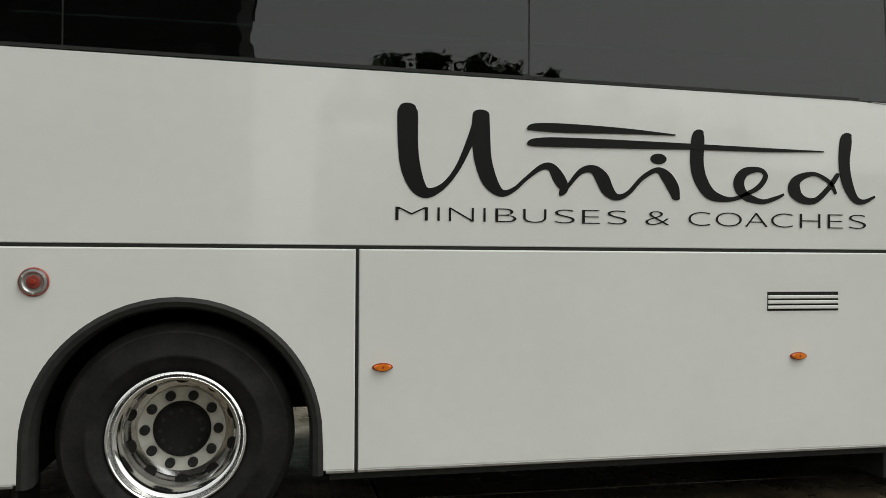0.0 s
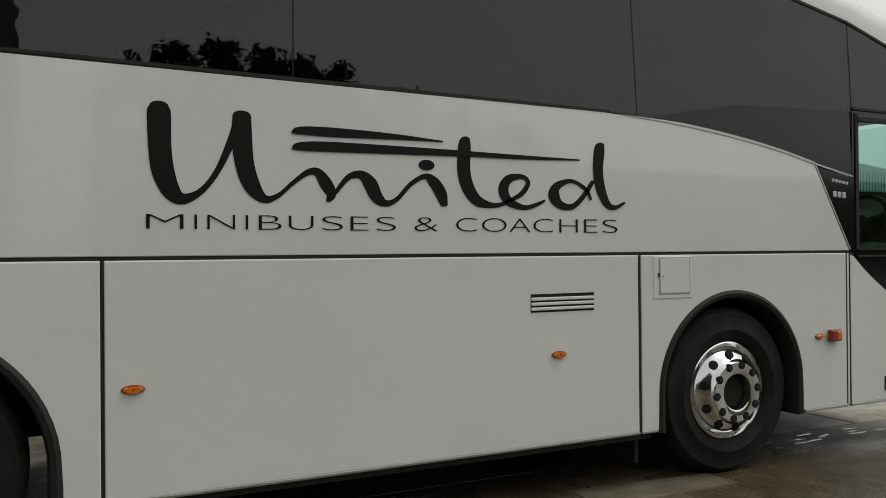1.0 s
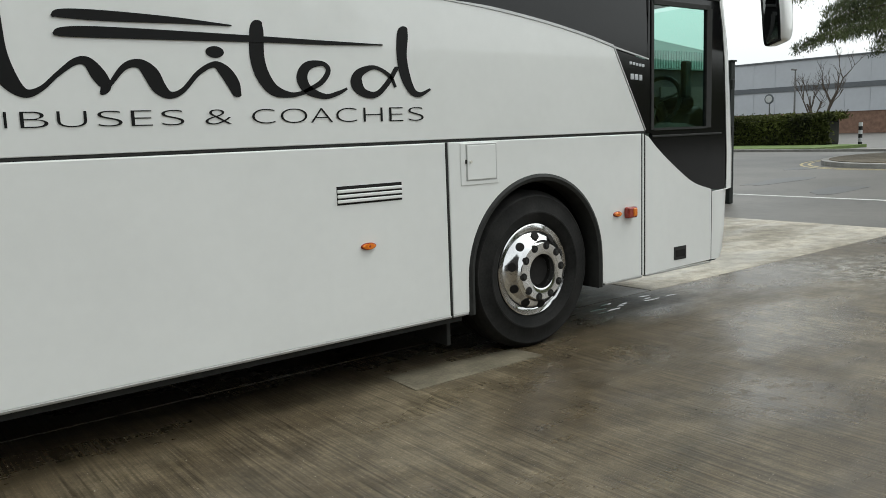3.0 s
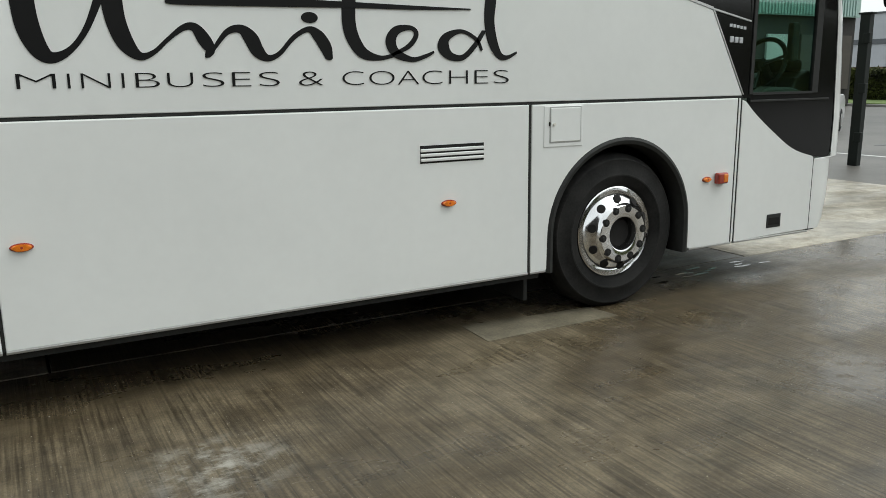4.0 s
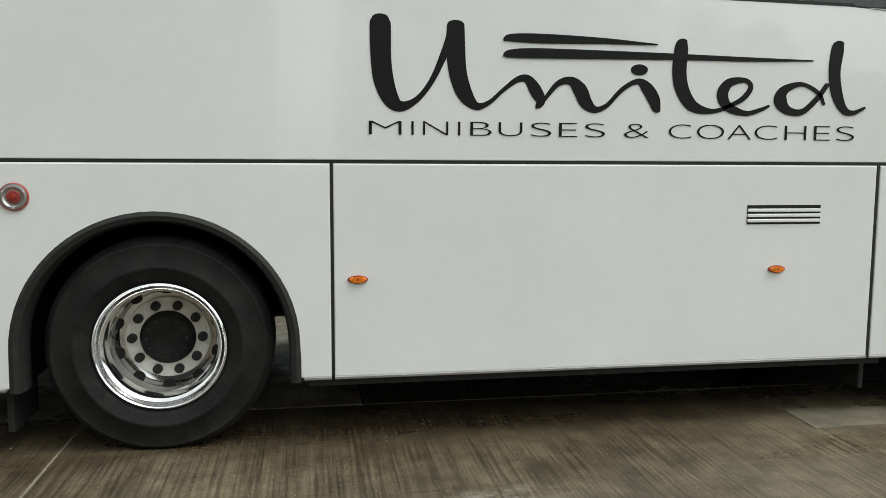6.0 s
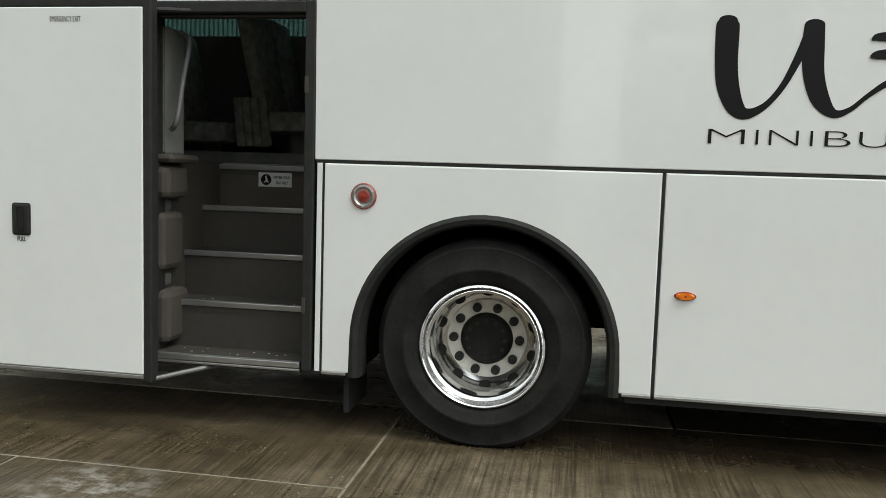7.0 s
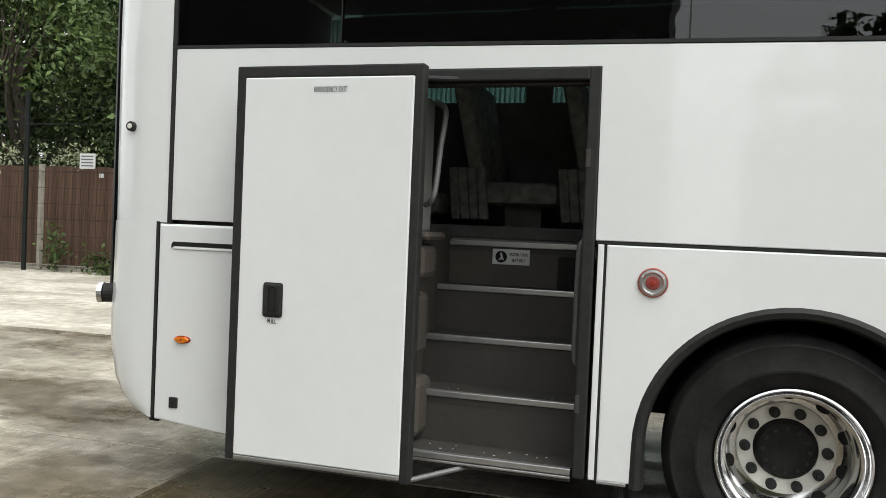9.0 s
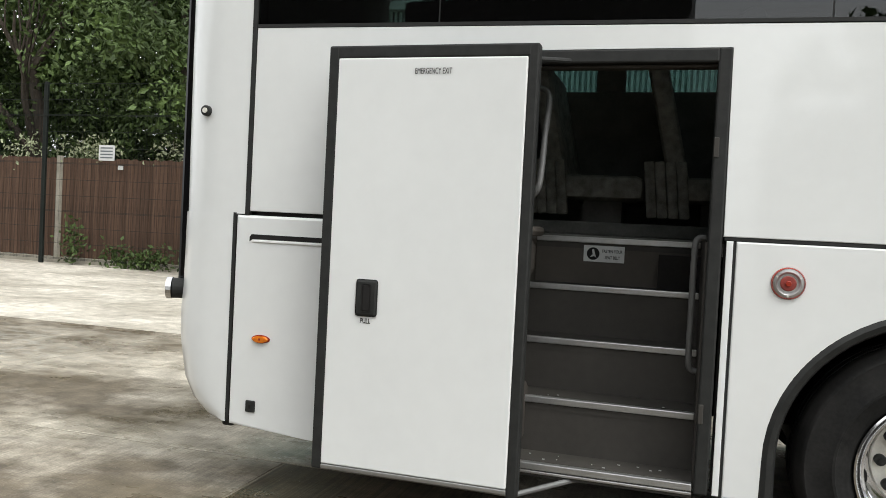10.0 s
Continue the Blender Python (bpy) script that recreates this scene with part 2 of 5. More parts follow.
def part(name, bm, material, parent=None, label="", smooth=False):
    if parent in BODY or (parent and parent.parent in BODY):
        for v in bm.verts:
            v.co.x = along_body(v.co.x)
    me = bpy.data.meshes.new(name)
    bmesh.ops.recalc_face_normals(bm, faces=bm.faces[:])
    bm.to_mesh(me)
    bm.free()
    if smooth:
        for p in me.polygons:
            p.use_smooth = True
        me.set_sharp_from_angle(angle=radians(38))
    me.materials.append(material)
    ob = new(name, me)
    if parent:
        ob.parent = parent
    if label:
        tagged(ob, label)
    return ob


def thing(name, label, category, group="", kind="", at=(0, 0, 0)):
    ob = tagged(new(name), label, category, group, kind)
    ob.location = at
    return ob


def plate(pts, y0, y1, bevel=0.0, bm=None):
    """A board cut to an outline in x and z, from y0 (outer face) back to y1."""
    bm = bm or bmesh.new()
    a = [bm.verts.new((x, y0, z)) for x, z in pts]
    b = [bm.verts.new((x, y1, z)) for x, z in pts]
    front = bm.faces.new(a)
    bm.faces.new(b[::-1])
    n = len(pts)
    for i in range(n):
        bm.faces.new((a[i], b[i], b[(i + 1) % n], a[(i + 1) % n]))
    if bevel:
        bmesh.ops.bevel(bm, geom=list(front.edges), offset=bevel, segments=2, affect="EDGES", profile=0.5)
    return bm


def box(x0, x1, y0, y1, z0, z1, bevel=0.0, bm=None):
    own = bmesh.new()
    bmesh.ops.create_cube(own, size=1.0, matrix=Matrix.LocRotScale(((x0 + x1) / 2, (y0 + y1) / 2, (z0 + z1) / 2), None, (abs(x1 - x0), abs(y1 - y0), abs(z1 - z0))))
    if bevel:
        bmesh.ops.bevel(own, geom=own.edges[:], offset=bevel, segments=2, affect="EDGES", profile=0.5)
    if bm is None:
        return own
    me = bpy.data.meshes.new("tmp")
    own.to_mesh(me)
    own.free()
    bm.from_mesh(me)
    bpy.data.meshes.remove(me)
    return bm


def lathe(profile, cx, cz, seg=64, flat=None):
    """Turns (radius, y) pairs about the line along y through x = cx, z = cz. flat: lowest z."""
    bm = bmesh.new()
    rings = []
    for r, y in profile:
        ring = []
        for i in range(seg):
            a = 2 * math.pi * i / seg
            z = cz + r * math.sin(a)
            ring.append(bm.verts.new((cx + r * math.cos(a), y, max(z, flat) if flat is not None else z)))
        rings.append(ring)
    for a, b in zip(rings, rings[1:]):
        for i in range(seg):
            bm.faces.new((a[i], a[(i + 1) % seg], b[(i + 1) % seg], b[i]))
    return bm


def disc(cx, y0, y1, cz, r, seg=20, bevel=0.0, bm=None, sx=1.0):
    return plate([(cx + sx * r * math.cos(2 * math.pi * i / seg), cz + r * math.sin(2 * math.pi * i / seg)) for i in range(seg)], y0, y1, bevel, bm)


def tube(points, radius, seg=10):
    bm = bmesh.new()
    pts = [Vector(p) for p in points]
    rings = []
    for i, p in enumerate(pts):
        d = (pts[min(i + 1, len(pts) - 1)] - pts[max(i - 1, 0)]).normalized()
        side = d.orthogonal().normalized() if i == 0 else (side - d * side.dot(d)).normalized()
        up = d.cross(side)
        r = radius[i] if isinstance(radius, (list, tuple)) else radius
        rings.append([bm.verts.new(p + r * (math.cos(2 * math.pi * k / seg) * side + math.sin(2 * math.pi * k / seg) * up)) for k in range(seg)])
    for a, b in zip(rings, rings[1:]):
        for k in range(seg):
            bm.faces.new((a[k], a[(k + 1) % seg], b[(k + 1) % seg], b[k]))
    bm.faces.new(rings[0]), bm.faces.new(rings[-1])
    return bm


def curve_pts(ctrl, n=8):
    """Smooth line through control rows of any width."""
    c = [np.array(p, float) for p in ctrl]
    c = [2 * c[0] - c[1]] + c + [2 * c[-1] - c[-2]]
    out = []
    for i in range(1, len(c) - 2):
        for k in range(n):
            t = k / n
            out.append(0.5 * (2 * c[i] + (c[i + 1] - c[i - 1]) * t + (2 * c[i - 1] - 5 * c[i] + 4 * c[i + 1] - c[i + 2]) * t * t + (3 * c[i] - c[i - 1] - 3 * c[i + 1] + c[i + 2]) * t ** 3))
    return [tuple(p) for p in out] + [tuple(c[-2])]


def arc(cx, cz, r, a0, a1, n=28):
    return [(cx + r * math.cos(radians(a0 + (a1 - a0) * i / n)), cz + r * math.sin(radians(a0 + (a1 - a0) * i / n))) for i in range(n + 1)]


# ---- the coach ----
BELT, SKIRT, WTOP = 1.375, 0.335, 3.15
FRONT_AXLE, FRONT_WHEEL = 4.380, 4.366
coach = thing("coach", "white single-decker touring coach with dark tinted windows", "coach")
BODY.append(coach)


def sill(x):
    return 2.214 - (0.0105 if x > 0 else 0.015) * (x - 0.5)


def loft(rows, close=False):
    bm = bmesh.new()
    rings = [[bm.verts.new(p) for p in row] for row in rows]
    for a, b in zip(rings, rings[1:]):
        for i in range(len(a) - 1):
            bm.faces.new((a[i], a[i + 1], b[i + 1], b[i]))
    return bm


# white outer panels
TRIM = curve_pts([(5.115, 1.955), (4.80, 2.024), (4.40, 2.090), (3.95, 2.144), (3.53, 2.176)], 6)
upper = [(-0.835, BELT + 0.008), (5.45, BELT + 0.008)] + TRIM + [(3.4, sill(3.4)), (0.5, sill(0.5)), (-2.965, sill(-2.965)), (-2.965, BELT + 0.02), (-1.74, BELT + 0.02), (-1.74, 2.145), (-0.835, 2.145)]
part("upper_side_panel", plate(upper, 0.0, 0.03, 0.004), WHITE, coach)
LOW = BELT - 0.008
rear_arch = part("rear_wheel_arch_panel", plate([(-0.785, LOW), (-0.785, SKIRT), (-0.645, SKIRT)] + arc(0, 0.5, 0.645, 180, 0) + [(0.645, SKIRT), (0.792, SKIRT), (0.792, LOW)], -0.004, 0.03, 0.007), WHITE, coach)
luggage = part("luggage_door", plate([(0.806, SKIRT), (3.634, SKIRT), (3.634, LOW), (0.806, LOW)], -0.004, 0.03, 0.007), WHITE, coach)
AX = 0.602
front_arch = part("front_wheel_arch_panel", plate([(3.653, LOW), (3.653, SKIRT), (FRONT_AXLE - AX, SKIRT)] + arc(FRONT_AXLE, 0.54, AX, 180, 0) + [(FRONT_AXLE + AX, SKIRT), (5.409, SKIRT), (5.409, LOW)], -0.004, 0.03, 0.007), WHITE, coach)
BLACK_CURVE = curve_pts([(5.47, 1.36), (5.60, 1.25), (5.79, 1.12), (6.03, 0.98), (6.28, 0.91), (6.42, 0.895)], 6)
driver_panel = part("driver_side_panel", plate([(5.454, 1.355), (5.454, SKIRT), (6.278, SKIRT + 0.01), (6.278, 0.905)] + BLACK_CURVE[-8:0:-1], -0.002, 0.03, 0.004), WHITE, coach)
part("door_post_cover", plate([(-0.822, LOW), (-0.822, SKIRT), (-0.796, SKIRT), (-0.796, LOW)], -0.004, 0.03, 0.003), WHITE, coach)
part("front_seam_cover", plate([(5.421, 1.365), (5.421, SKIRT), (5.440, SKIRT), (5.440, 1.365)], -0.002, 0.03, 0.003), WHITE, coach)
rear_lower = part("engine_bay_door", plate([(-3.03, BELT), (-3.03, 0.365), (-2.6, SKIRT), (-1.74, SKIRT), (-1.74, BELT)], -0.006, 0.03, 0.012), WHITE, coach)
# recessed grip along the engine bay door
part("grip_recess", plate([(-2.955, 1.272), (-2.945, 1.285), (-1.80, 1.285), (-1.80, 1.262), (-2.94, 1.262), (-2.955, 1.25)], -0.008, -0.004), DARK, rear_lower)
part("grip_lip", plate([(-2.94, 1.247), (-1.80, 1.247), (-1.80, 1.259), (-2.94, 1.259)], -0.012, -0.004, 0.003), WHITE, rear_lower)

# dull trim along the skirt, black flap under it
for x0, x1 in ((-0.785, -0.66), (0.66, 0.792), (0.806, 3.637), (3.651, 3.77), (5.0, 5.415), (5.452, 6.27)):
    part("skirt_trim", box(x0, x1, -0.006, 0.02, 0.322, 0.337, 0.003), ALU, coach)
# added far-side strips that keep light out from under the coach
part("far_shade_skirt", box(-3.2, -0.66, 2.44, 2.47, 0.24, 0.34), RUBBER, coach)
part("far_shade_skirt", box(0.66, 6.4, 2.44, 2.47, 0.16, 0.34), RUBBER, coach)
# added dark block that deepens the shade below the floor
part("underside_shade_block", box(0.8, 3.6, 0.55, 1.9, 0.20, 0.30), DARK, coach)
part("underskirt", box(0.68, 3.74, 0.03, 0.05, 0.285, 0.33), RUBBER, coach)
# dark backing that shows in the joints
for x0, x1, z0, z1 in ((-0.84, 5.47, 1.355, 1.395), (-3.0, -1.74, 1.355, 1.41), (0.77, 0.83, 0.34, 1.37), (3.61, 3.68, 0.34, 1.37), (5.40, 5.47, 0.34, 1.37), (-0.83, -0.77, 0.34, 1.37), (6.24, 6.32, 0.36, 1.0), (-3.06, -2.94, 0.40, 3.1)):
    part("joint_seal", box(x0, x1, 0.026, 0.05, z0, z1), DARK, coach)
for x0, x1 in ((0.794, 0.804), (3.637, 3.650), (5.411, 5.419), (5.442, 5.452), (-0.794, -0.787), (6.2795, 6.2835)):
    part("joint_seal", box(x0, x1, -0.0015, 0.03, SKIRT, 1.365 if x0 < 6 else 0.90), RUBBER, coach)
part("joint_seal", box(-0.83, 5.455, -0.0005, 0.03, BELT - 0.006, BELT + 0.006), RUBBER, coach)
part("joint_seal", box(-2.988, -2.966, -0.003, 0.03, BELT, 3.1), RUBBER, coach)
part("joint_seal", box(-3.05, -3.034, -0.003, 0.03, 0.38, BELT + 0.01), RUBBER, coach)

# silver swoosh under the windows
sw = bmesh.new()
edge = [(x, z) for x, z in TRIM]
plate([(x, z + 0.002) for x, z in edge] + [(x, z + 0.016 * min(1, (x - 3.5) / 0.5) + 0.003) for x, z in edge[::-1]], -0.004, 0.01, 0.0, sw)
part("swoosh_trim", sw, ALU, coach, "thin silver trim")
part("swoosh_trim", plate([(5.452, 1.39), (5.462, 1.39), (5.128, 1.955), (5.116, 1.955)], -0.003, 0.01), ALU, coach, "thin silver trim")
part("swoosh_trim", plate([(5.116, 1.955), (5.118, 1.967), (5.49, 1.895), (5.49, 1.884)], -0.004, 0.008), ALU, coach, "thin silver trim")

# black surround of the driver's window
DW = (5.535, 6.24, 1.39, 2.285)
sb = bmesh.new()
plate([(5.47, 1.365), (5.13, 1.945), (5.49, 1.88), (5.496, 2.36), (DW[0], 2.36), (DW[0], 1.365)], 0.004, 0.03, 0, sb)
plate([(DW[0], 2.36), (DW[1], 2.36), (DW[1], DW[3]), (DW[0], DW[3])], 0.004, 0.03, 0, sb)
plate([(DW[1], 2.36), (6.35, 2.36), (6.43, 1.9), (6.475, 1.2), (6.475, 0.93), (6.45, 0.90)] + BLACK_CURVE[::-1][1:12] + [(DW[1], 1.2)], 0.004, 0.03, 0, sb)
plate([(DW[0], DW[2]), (DW[0], 1.30)] + [p for p in BLACK_CURVE if 5.56 < p[0] < 6.05] + [(DW[1], 0.92), (DW[1], DW[2])], 0.0045, 0.03, 0, sb)
surround = part("driver_window_surround", sb, BLACK_PAINT, coach, "gloss black panel round the driver's window")
part("top_rail", box(5.49, 6.352, -0.008, 0.01, 2.345, 2.368, 0.004), RUBBER, surround)
part("bottom_rail", box(5.535, 6.40, -0.004, 0.01, 1.335, 1.35, 0.003), RUBBER, surround)
dw = part("driver_window", plate([(DW[0], DW[2]), (DW[1], DW[2]), (DW[1] + 0.0, DW[3]), (DW[0], DW[3])], 0.014, 0.018), CLEARISH, coach)
for b in (box(DW[0] - 0.015, DW[0] + 0.015, -0.004, 0.03, DW[2], DW[3] + 0.04), box(DW[1] - 0.045, DW[1] + 0.02, -0.002, 0.03, DW[2], DW[3]), box(DW[0], DW[1], -0.004, 0.03, DW[3] - 0.01, DW[3] + 0.02), box(DW[0] + 0.02, DW[1] - 0.04, -0.003, 0.02, DW[2] - 0.005, DW[2] + 0.012)):
    part("window_frame", b, RUBBER, dw)

# badges: maker's marks as plain silver bars
for k in range(5):
    part("badge", box(5.285 + 0.034 * k, 5.311 + 0.034 * k, 0.0, 0.006, 1.848 - 0.004 * k, 1.868 - 0.004 * k, 0.002), LETTER_GREY, surround, "small silver badge mark")
for k in range(3):
    part("badge", box(5.295 + 0.046 * k, 5.332 + 0.046 * k, 0.0, 0.006, 1.745 - 0.003 * k, 1.785 - 0.003 * k, 0.004), LETTER_GREY, surround, "small silver badge mark")

# side glazing
QEDGE = [(6.362, 2.365), (6.345, 2.45), (6.27, 2.60), (6.12, 2.715), (5.92, 2.808), (5.455, 2.945)]
ROOF_LINE = [(5.455, 2.945), (4.93, 3.040), (4.45, 3.093), (4.0, 3.120), (3.60, 3.136), (1.6, WTOP)]
for name, pts in (
    ("side_window", [(-2.962, sill(-2.96) + 0.004), (-2.073, sill(-2.07) + 0.004), (-2.073, WTOP), (-2.962, WTOP)]),
    ("side_window", [(-2.066, sill(-2.06) + 0.004), (-0.489, sill(-0.48) + 0.004), (-0.489, WTOP), (-2.066, WTOP)]),
    ("side_window", [(-0.482, sill(-0.48) + 0.004), (1.620, sill(1.6) + 0.004), (1.620, WTOP), (-0.482, WTOP)]),
    ("side_window", [(1.627, sill(1.6) + 0.004), (3.638, sill(3.6) + 0.004), (3.580, 3.134), (1.627, WTOP)]),
    ("side_window", [(3.646, sill(3.6) - 0.02), (4.4, 2.30), (5.484, 2.335), (5.446, 2.940)] + [(x, z - 0.003) for x, z in ROOF_LINE[1:4]] + [(3.588, 3.134)]),
    ("quarter_window", [(5.492, 2.37)] + curve_pts(QEDGE, 5)),
):
    part(name, plate(pts, 0.004, 0.010), TINTED, coach)
for x in (-2.07, -0.4855, 1.6235):
    part("glazing_joint", box(x - 0.004, x + 0.004, 0.006, 0.03, sill(x), WTOP), RUBBER, coach)
part("glazing_joint", plate([(3.638, 2.17), (3.647, 2.17), (3.589, 3.135), (3.580, 3.135)], 0.006, 0.03), RUBBER, coach)
part("glazing_joint", plate([(5.484, 2.0), (5.494, 2.0), (5.456, 2.945), (5.446, 2.945)], 0.006, 0.03), RUBBER, coach)
g = bmesh.new()
plate([(x, z + 0.0) for x, z in ((-2.965, sill(-2.965)), (3.45, sill(3.45)), (3.45, sill(3.45) + 0.016), (-2.965, sill(-2.965) + 0.016))], -0.002, 0.012, 0, g)
part("window_gasket", g, RUBBER, coach)
part("window_apron", plate([p for p in TRIM[::-1]] + [(5.49, 1.90), (5.484, 2.335), (4.4, 2.30), (3.6, 2.19)], 0.006, 0.028), BLACK_PAINT, coach, "black panel below the front side window")

# roof edge, front pillar and nose in one shell
def section(x0, z0, nx, nz, w, reach=1.25):
    return [(x0 + nx * w * d, y, z0 + nz * w * d) for d, y in ((0, 0.0), (0.30, -0.004), (0.60, 0.012), (0.85, 0.06), (1.0, 0.15), (1.12, 0.35), (1.22, 0.75), (1.26, reach))]


nose_rows = [(6.282, 0.345, 1, 0, 0.22), (6.282, 0.42, 1, 0, 0.28), (6.282, 0.6, 1, 0, 0.32), (6.282, 0.89, 1, 0, 0.335), (6.48, 0.90, 1, 0, 0.15), (6.48, 0.96, 1, 0, 0.15)]
part("nose_shell", loft([section(*r) for r in nose_rows]), WHITE, coach, "white rounded front corner", smooth=True)
pillar_rows = [(6.48, 0.96, 1, 0, 0.15), (6.48, 1.2, 1, 0, 0.145), (6.455, 1.6, 1, 0, 0.13), (6.434, 1.9, 1, 0, 0.115), (6.40, 2.15, 1, 0, 0.10), (6.35, 2.365, 0.97, 0.24, 0.10)]
part("front_pillar", loft([section(*r)[:5] for r in pillar_rows]), WHITE, coach, "white front pillar", smooth=True)
part("pillar_lining", loft([[(x - 0.02, y + 0.01, z) for x, y, z in section(*r)[1:5]] for r in pillar_rows]), CABIN, coach, smooth=True)
part("windscreen", loft([[(r[0] + r[2] * r[4] + d, y, r[1]) for d, y in ((0, 0.15), (0.05, 0.5), (0.07, 1.25), (0.05, 2.0), (0, 2.35))] for r in pillar_rows]), CLEARISH, coach, smooth=True)
cove_rows = [(6.364, 2.365, 0.97, 0.24, 0.10), (6.347, 2.46, 0.90, 0.43, 0.13), (6.275, 2.60, 0.66, 0.75, 0.27), (6.125, 2.717, 0.50, 0.865, 0.34), (5.925, 2.81, 0.38, 0.925, 0.31), (5.46, 2.947, 0.22, 0.975, 0.265), (4.93, 3.042, 0.13, 0.99, 0.235), (4.45, 3.095, 0.08, 0.995, 0.215), (3.6, 3.138, 0.03, 1, 0.19), (1.6, 3.152, 0, 1, 0.17), (-3.0, 3.152, 0, 1, 0.16), (-3.2, 3.1, -0.5, 0.86, 0.16)]
part("roof", loft([section(*r) + [(r[0] + r[2] * r[4] * 1.2, 2.5, r[1] + r[3] * r[4] * 0.9)] for r in cove_rows]), WHITE, coach, "white curved roof edge", smooth=True)
part("cove_gasket", loft([[(x, -0.003, z - 0.012), (x, -0.003, z + 0.006)] for x, z in curve_pts(QEDGE, 6) + ROOF_LINE[1:] + [(-2.9, 3.148)]]), RUBBER, coach)
part("nose_gasket", loft([[(x - 0.006, 0.0, z), (x + 0.008, 0.0, z)] for x, z in ((6.347, 2.365), (6.40, 2.15), (6.432, 1.9), (6.455, 1.6), (6.478, 1.2), (6.478, 0.93))]), RUBBER, coach)
nose_low = part("front_bumper", box(6.30, 6.58, 0.35, 2.4, 0.36, 0.9, 0.05), WHITE, coach)
part("jacking_cap", box(6.30, 6.40, 0.03, 0.12, 0.325, 0.352, 0.008), RUBBER, coach)

# rear corner
def tail(x0, z, w):
    return [(x0 - w * d, y, z) for d, y in ((0, 0.0), (0.35, 0.0), (0.65, 0.02), (0.87, 0.07), (1.0, 0.16), (1.05, 0.30), (1.10, 0.7), (1.12, 1.25), (1.05, 2.3), (0.9, 2.5))]


part("rear_corner", loft([tail(-3.05, z, w) for z, w in ((0.372, 0.05), (0.40, 0.17), (0.46, 0.26), (0.56, 0.32), (0.75, 0.36), (0.90, 0.365), (1.0, 0.355), (BELT + 0.005, 0.35))]), WHITE, coach, "white rounded rear corner", smooth=True)
part("rear_corner", loft([tail(-2.99, z, w) for z, w in ((BELT + 0.005, 0.41), (1.7, 0.415), (2.2, 0.42), (2.5, 0.42), (2.85, 0.40), (3.06, 0.33), (3.25, 0.20))]), WHITE, coach, "white rounded rear corner", smooth=True)
part("rear_lamp_column", box(-3.47, -3.38, 0.17, 0.36, 0.95, 2.9, 0.02), BLACK_PAINT, coach, "tall black rear lamp column")
ex = part("side_facing_lamp", tube([(-3.38, 0.16, 0.985), (-3.455, 0.12, 0.985)], 0.052, 20), RUBBER, coach, "black round rear lamp with chrome ring")
part("ring", tube([(-3.455, 0.12, 0.985), (-3.48, 0.11, 0.985)], 0.055, 20), CHROME, ex)
sensor = part("side_sensor", disc(-3.225, -0.010, 0.05, 1.872, 0.026, 20, 0.005), RUBBER, coach, "small round black sensor")
part("lens", disc(-3.225, -0.014, -0.01, 1.872, 0.013, 16), STEEL, sensor)
part("tow_stub", box(-3.10, -3.04, 0.05, 0.14, 0.335, 0.375, 0.012), RUBBER, coach)

# hidden sides of the body: far wall, floor, ends, so that the cabin is dark
part("far_side_panel", plate([(-3.2, 2.39), (-3.2, 0.30), (-0.66, 0.30)] + arc(0, 0.5, 0.66, 180, 0) + [(0.66, 0.30), (6.2, 0.30), (6.2, 2.39)], 2.47, 2.50), WHITE, coach)
for x0, x1, x2 in ((-3.0, -1.64, -1.44), (-1.44, 0.3, 0.38), (0.38, 2.2, 2.28), (2.28, 4.1, 4.18), (4.18, 5.4, 5.5), (5.5, 6.3, 6.38)):
    part("far_window", box(x0, x1, 2.485, 2.49, 2.39, 3.12), FAR_GLASS, coach)
    part("far_pillar", box(x1, x2, 2.44, 2.50, 2.39, 3.15), CABIN, coach)
part("cabin_ceiling", box(-3.2, 5.6, 0.10, 2.46, 3.10, 3.14), CABIN, coach)
part("parcel_rack", box(-3.0, 5.0, 2.05, 2.44, 2.80, 2.98, 0.05), CABIN, coach)
part("rear_bulkhead", box(-3.30, -3.26, 0.3, 2.46, 0.45, 3.1), CABIN, coach)
part("cabin_floor", box(-3.2, -1.76, 0.05, 2.46, 1.30, 1.36), CABIN, coach)
part("cabin_floor", box(-0.86, 5.3, 0.05, 2.46, 1.30, 1.36), CABIN, coach)
part("cabin_floor", box(-1.76, -0.86, 0.90, 2.46, 1.30, 1.36), CABIN, coach)
part("cab_floor", box(5.3, 6.5, 0.05, 2.46, 0.8, 0.86), CABIN, coach)
part("far_lining", box(-3.1, 6.1, 2.43, 2.465, 1.36, 2.385), CABIN, coach)
part("inner_lining", box(-0.78, 5.40, 0.045, 0.07, 1.40, 2.14), CABIN, coach)
# plain dark boxes for the underside, set low to darken the ground beneath
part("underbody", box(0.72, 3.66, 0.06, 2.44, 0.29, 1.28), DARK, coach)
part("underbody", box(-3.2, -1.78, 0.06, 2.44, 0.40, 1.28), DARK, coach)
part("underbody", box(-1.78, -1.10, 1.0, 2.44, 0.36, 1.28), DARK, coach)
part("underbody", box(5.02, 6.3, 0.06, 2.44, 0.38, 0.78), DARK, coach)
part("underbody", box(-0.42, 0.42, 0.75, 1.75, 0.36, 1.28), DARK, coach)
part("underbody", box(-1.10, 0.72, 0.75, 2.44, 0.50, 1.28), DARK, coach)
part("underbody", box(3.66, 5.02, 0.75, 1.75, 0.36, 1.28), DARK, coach)


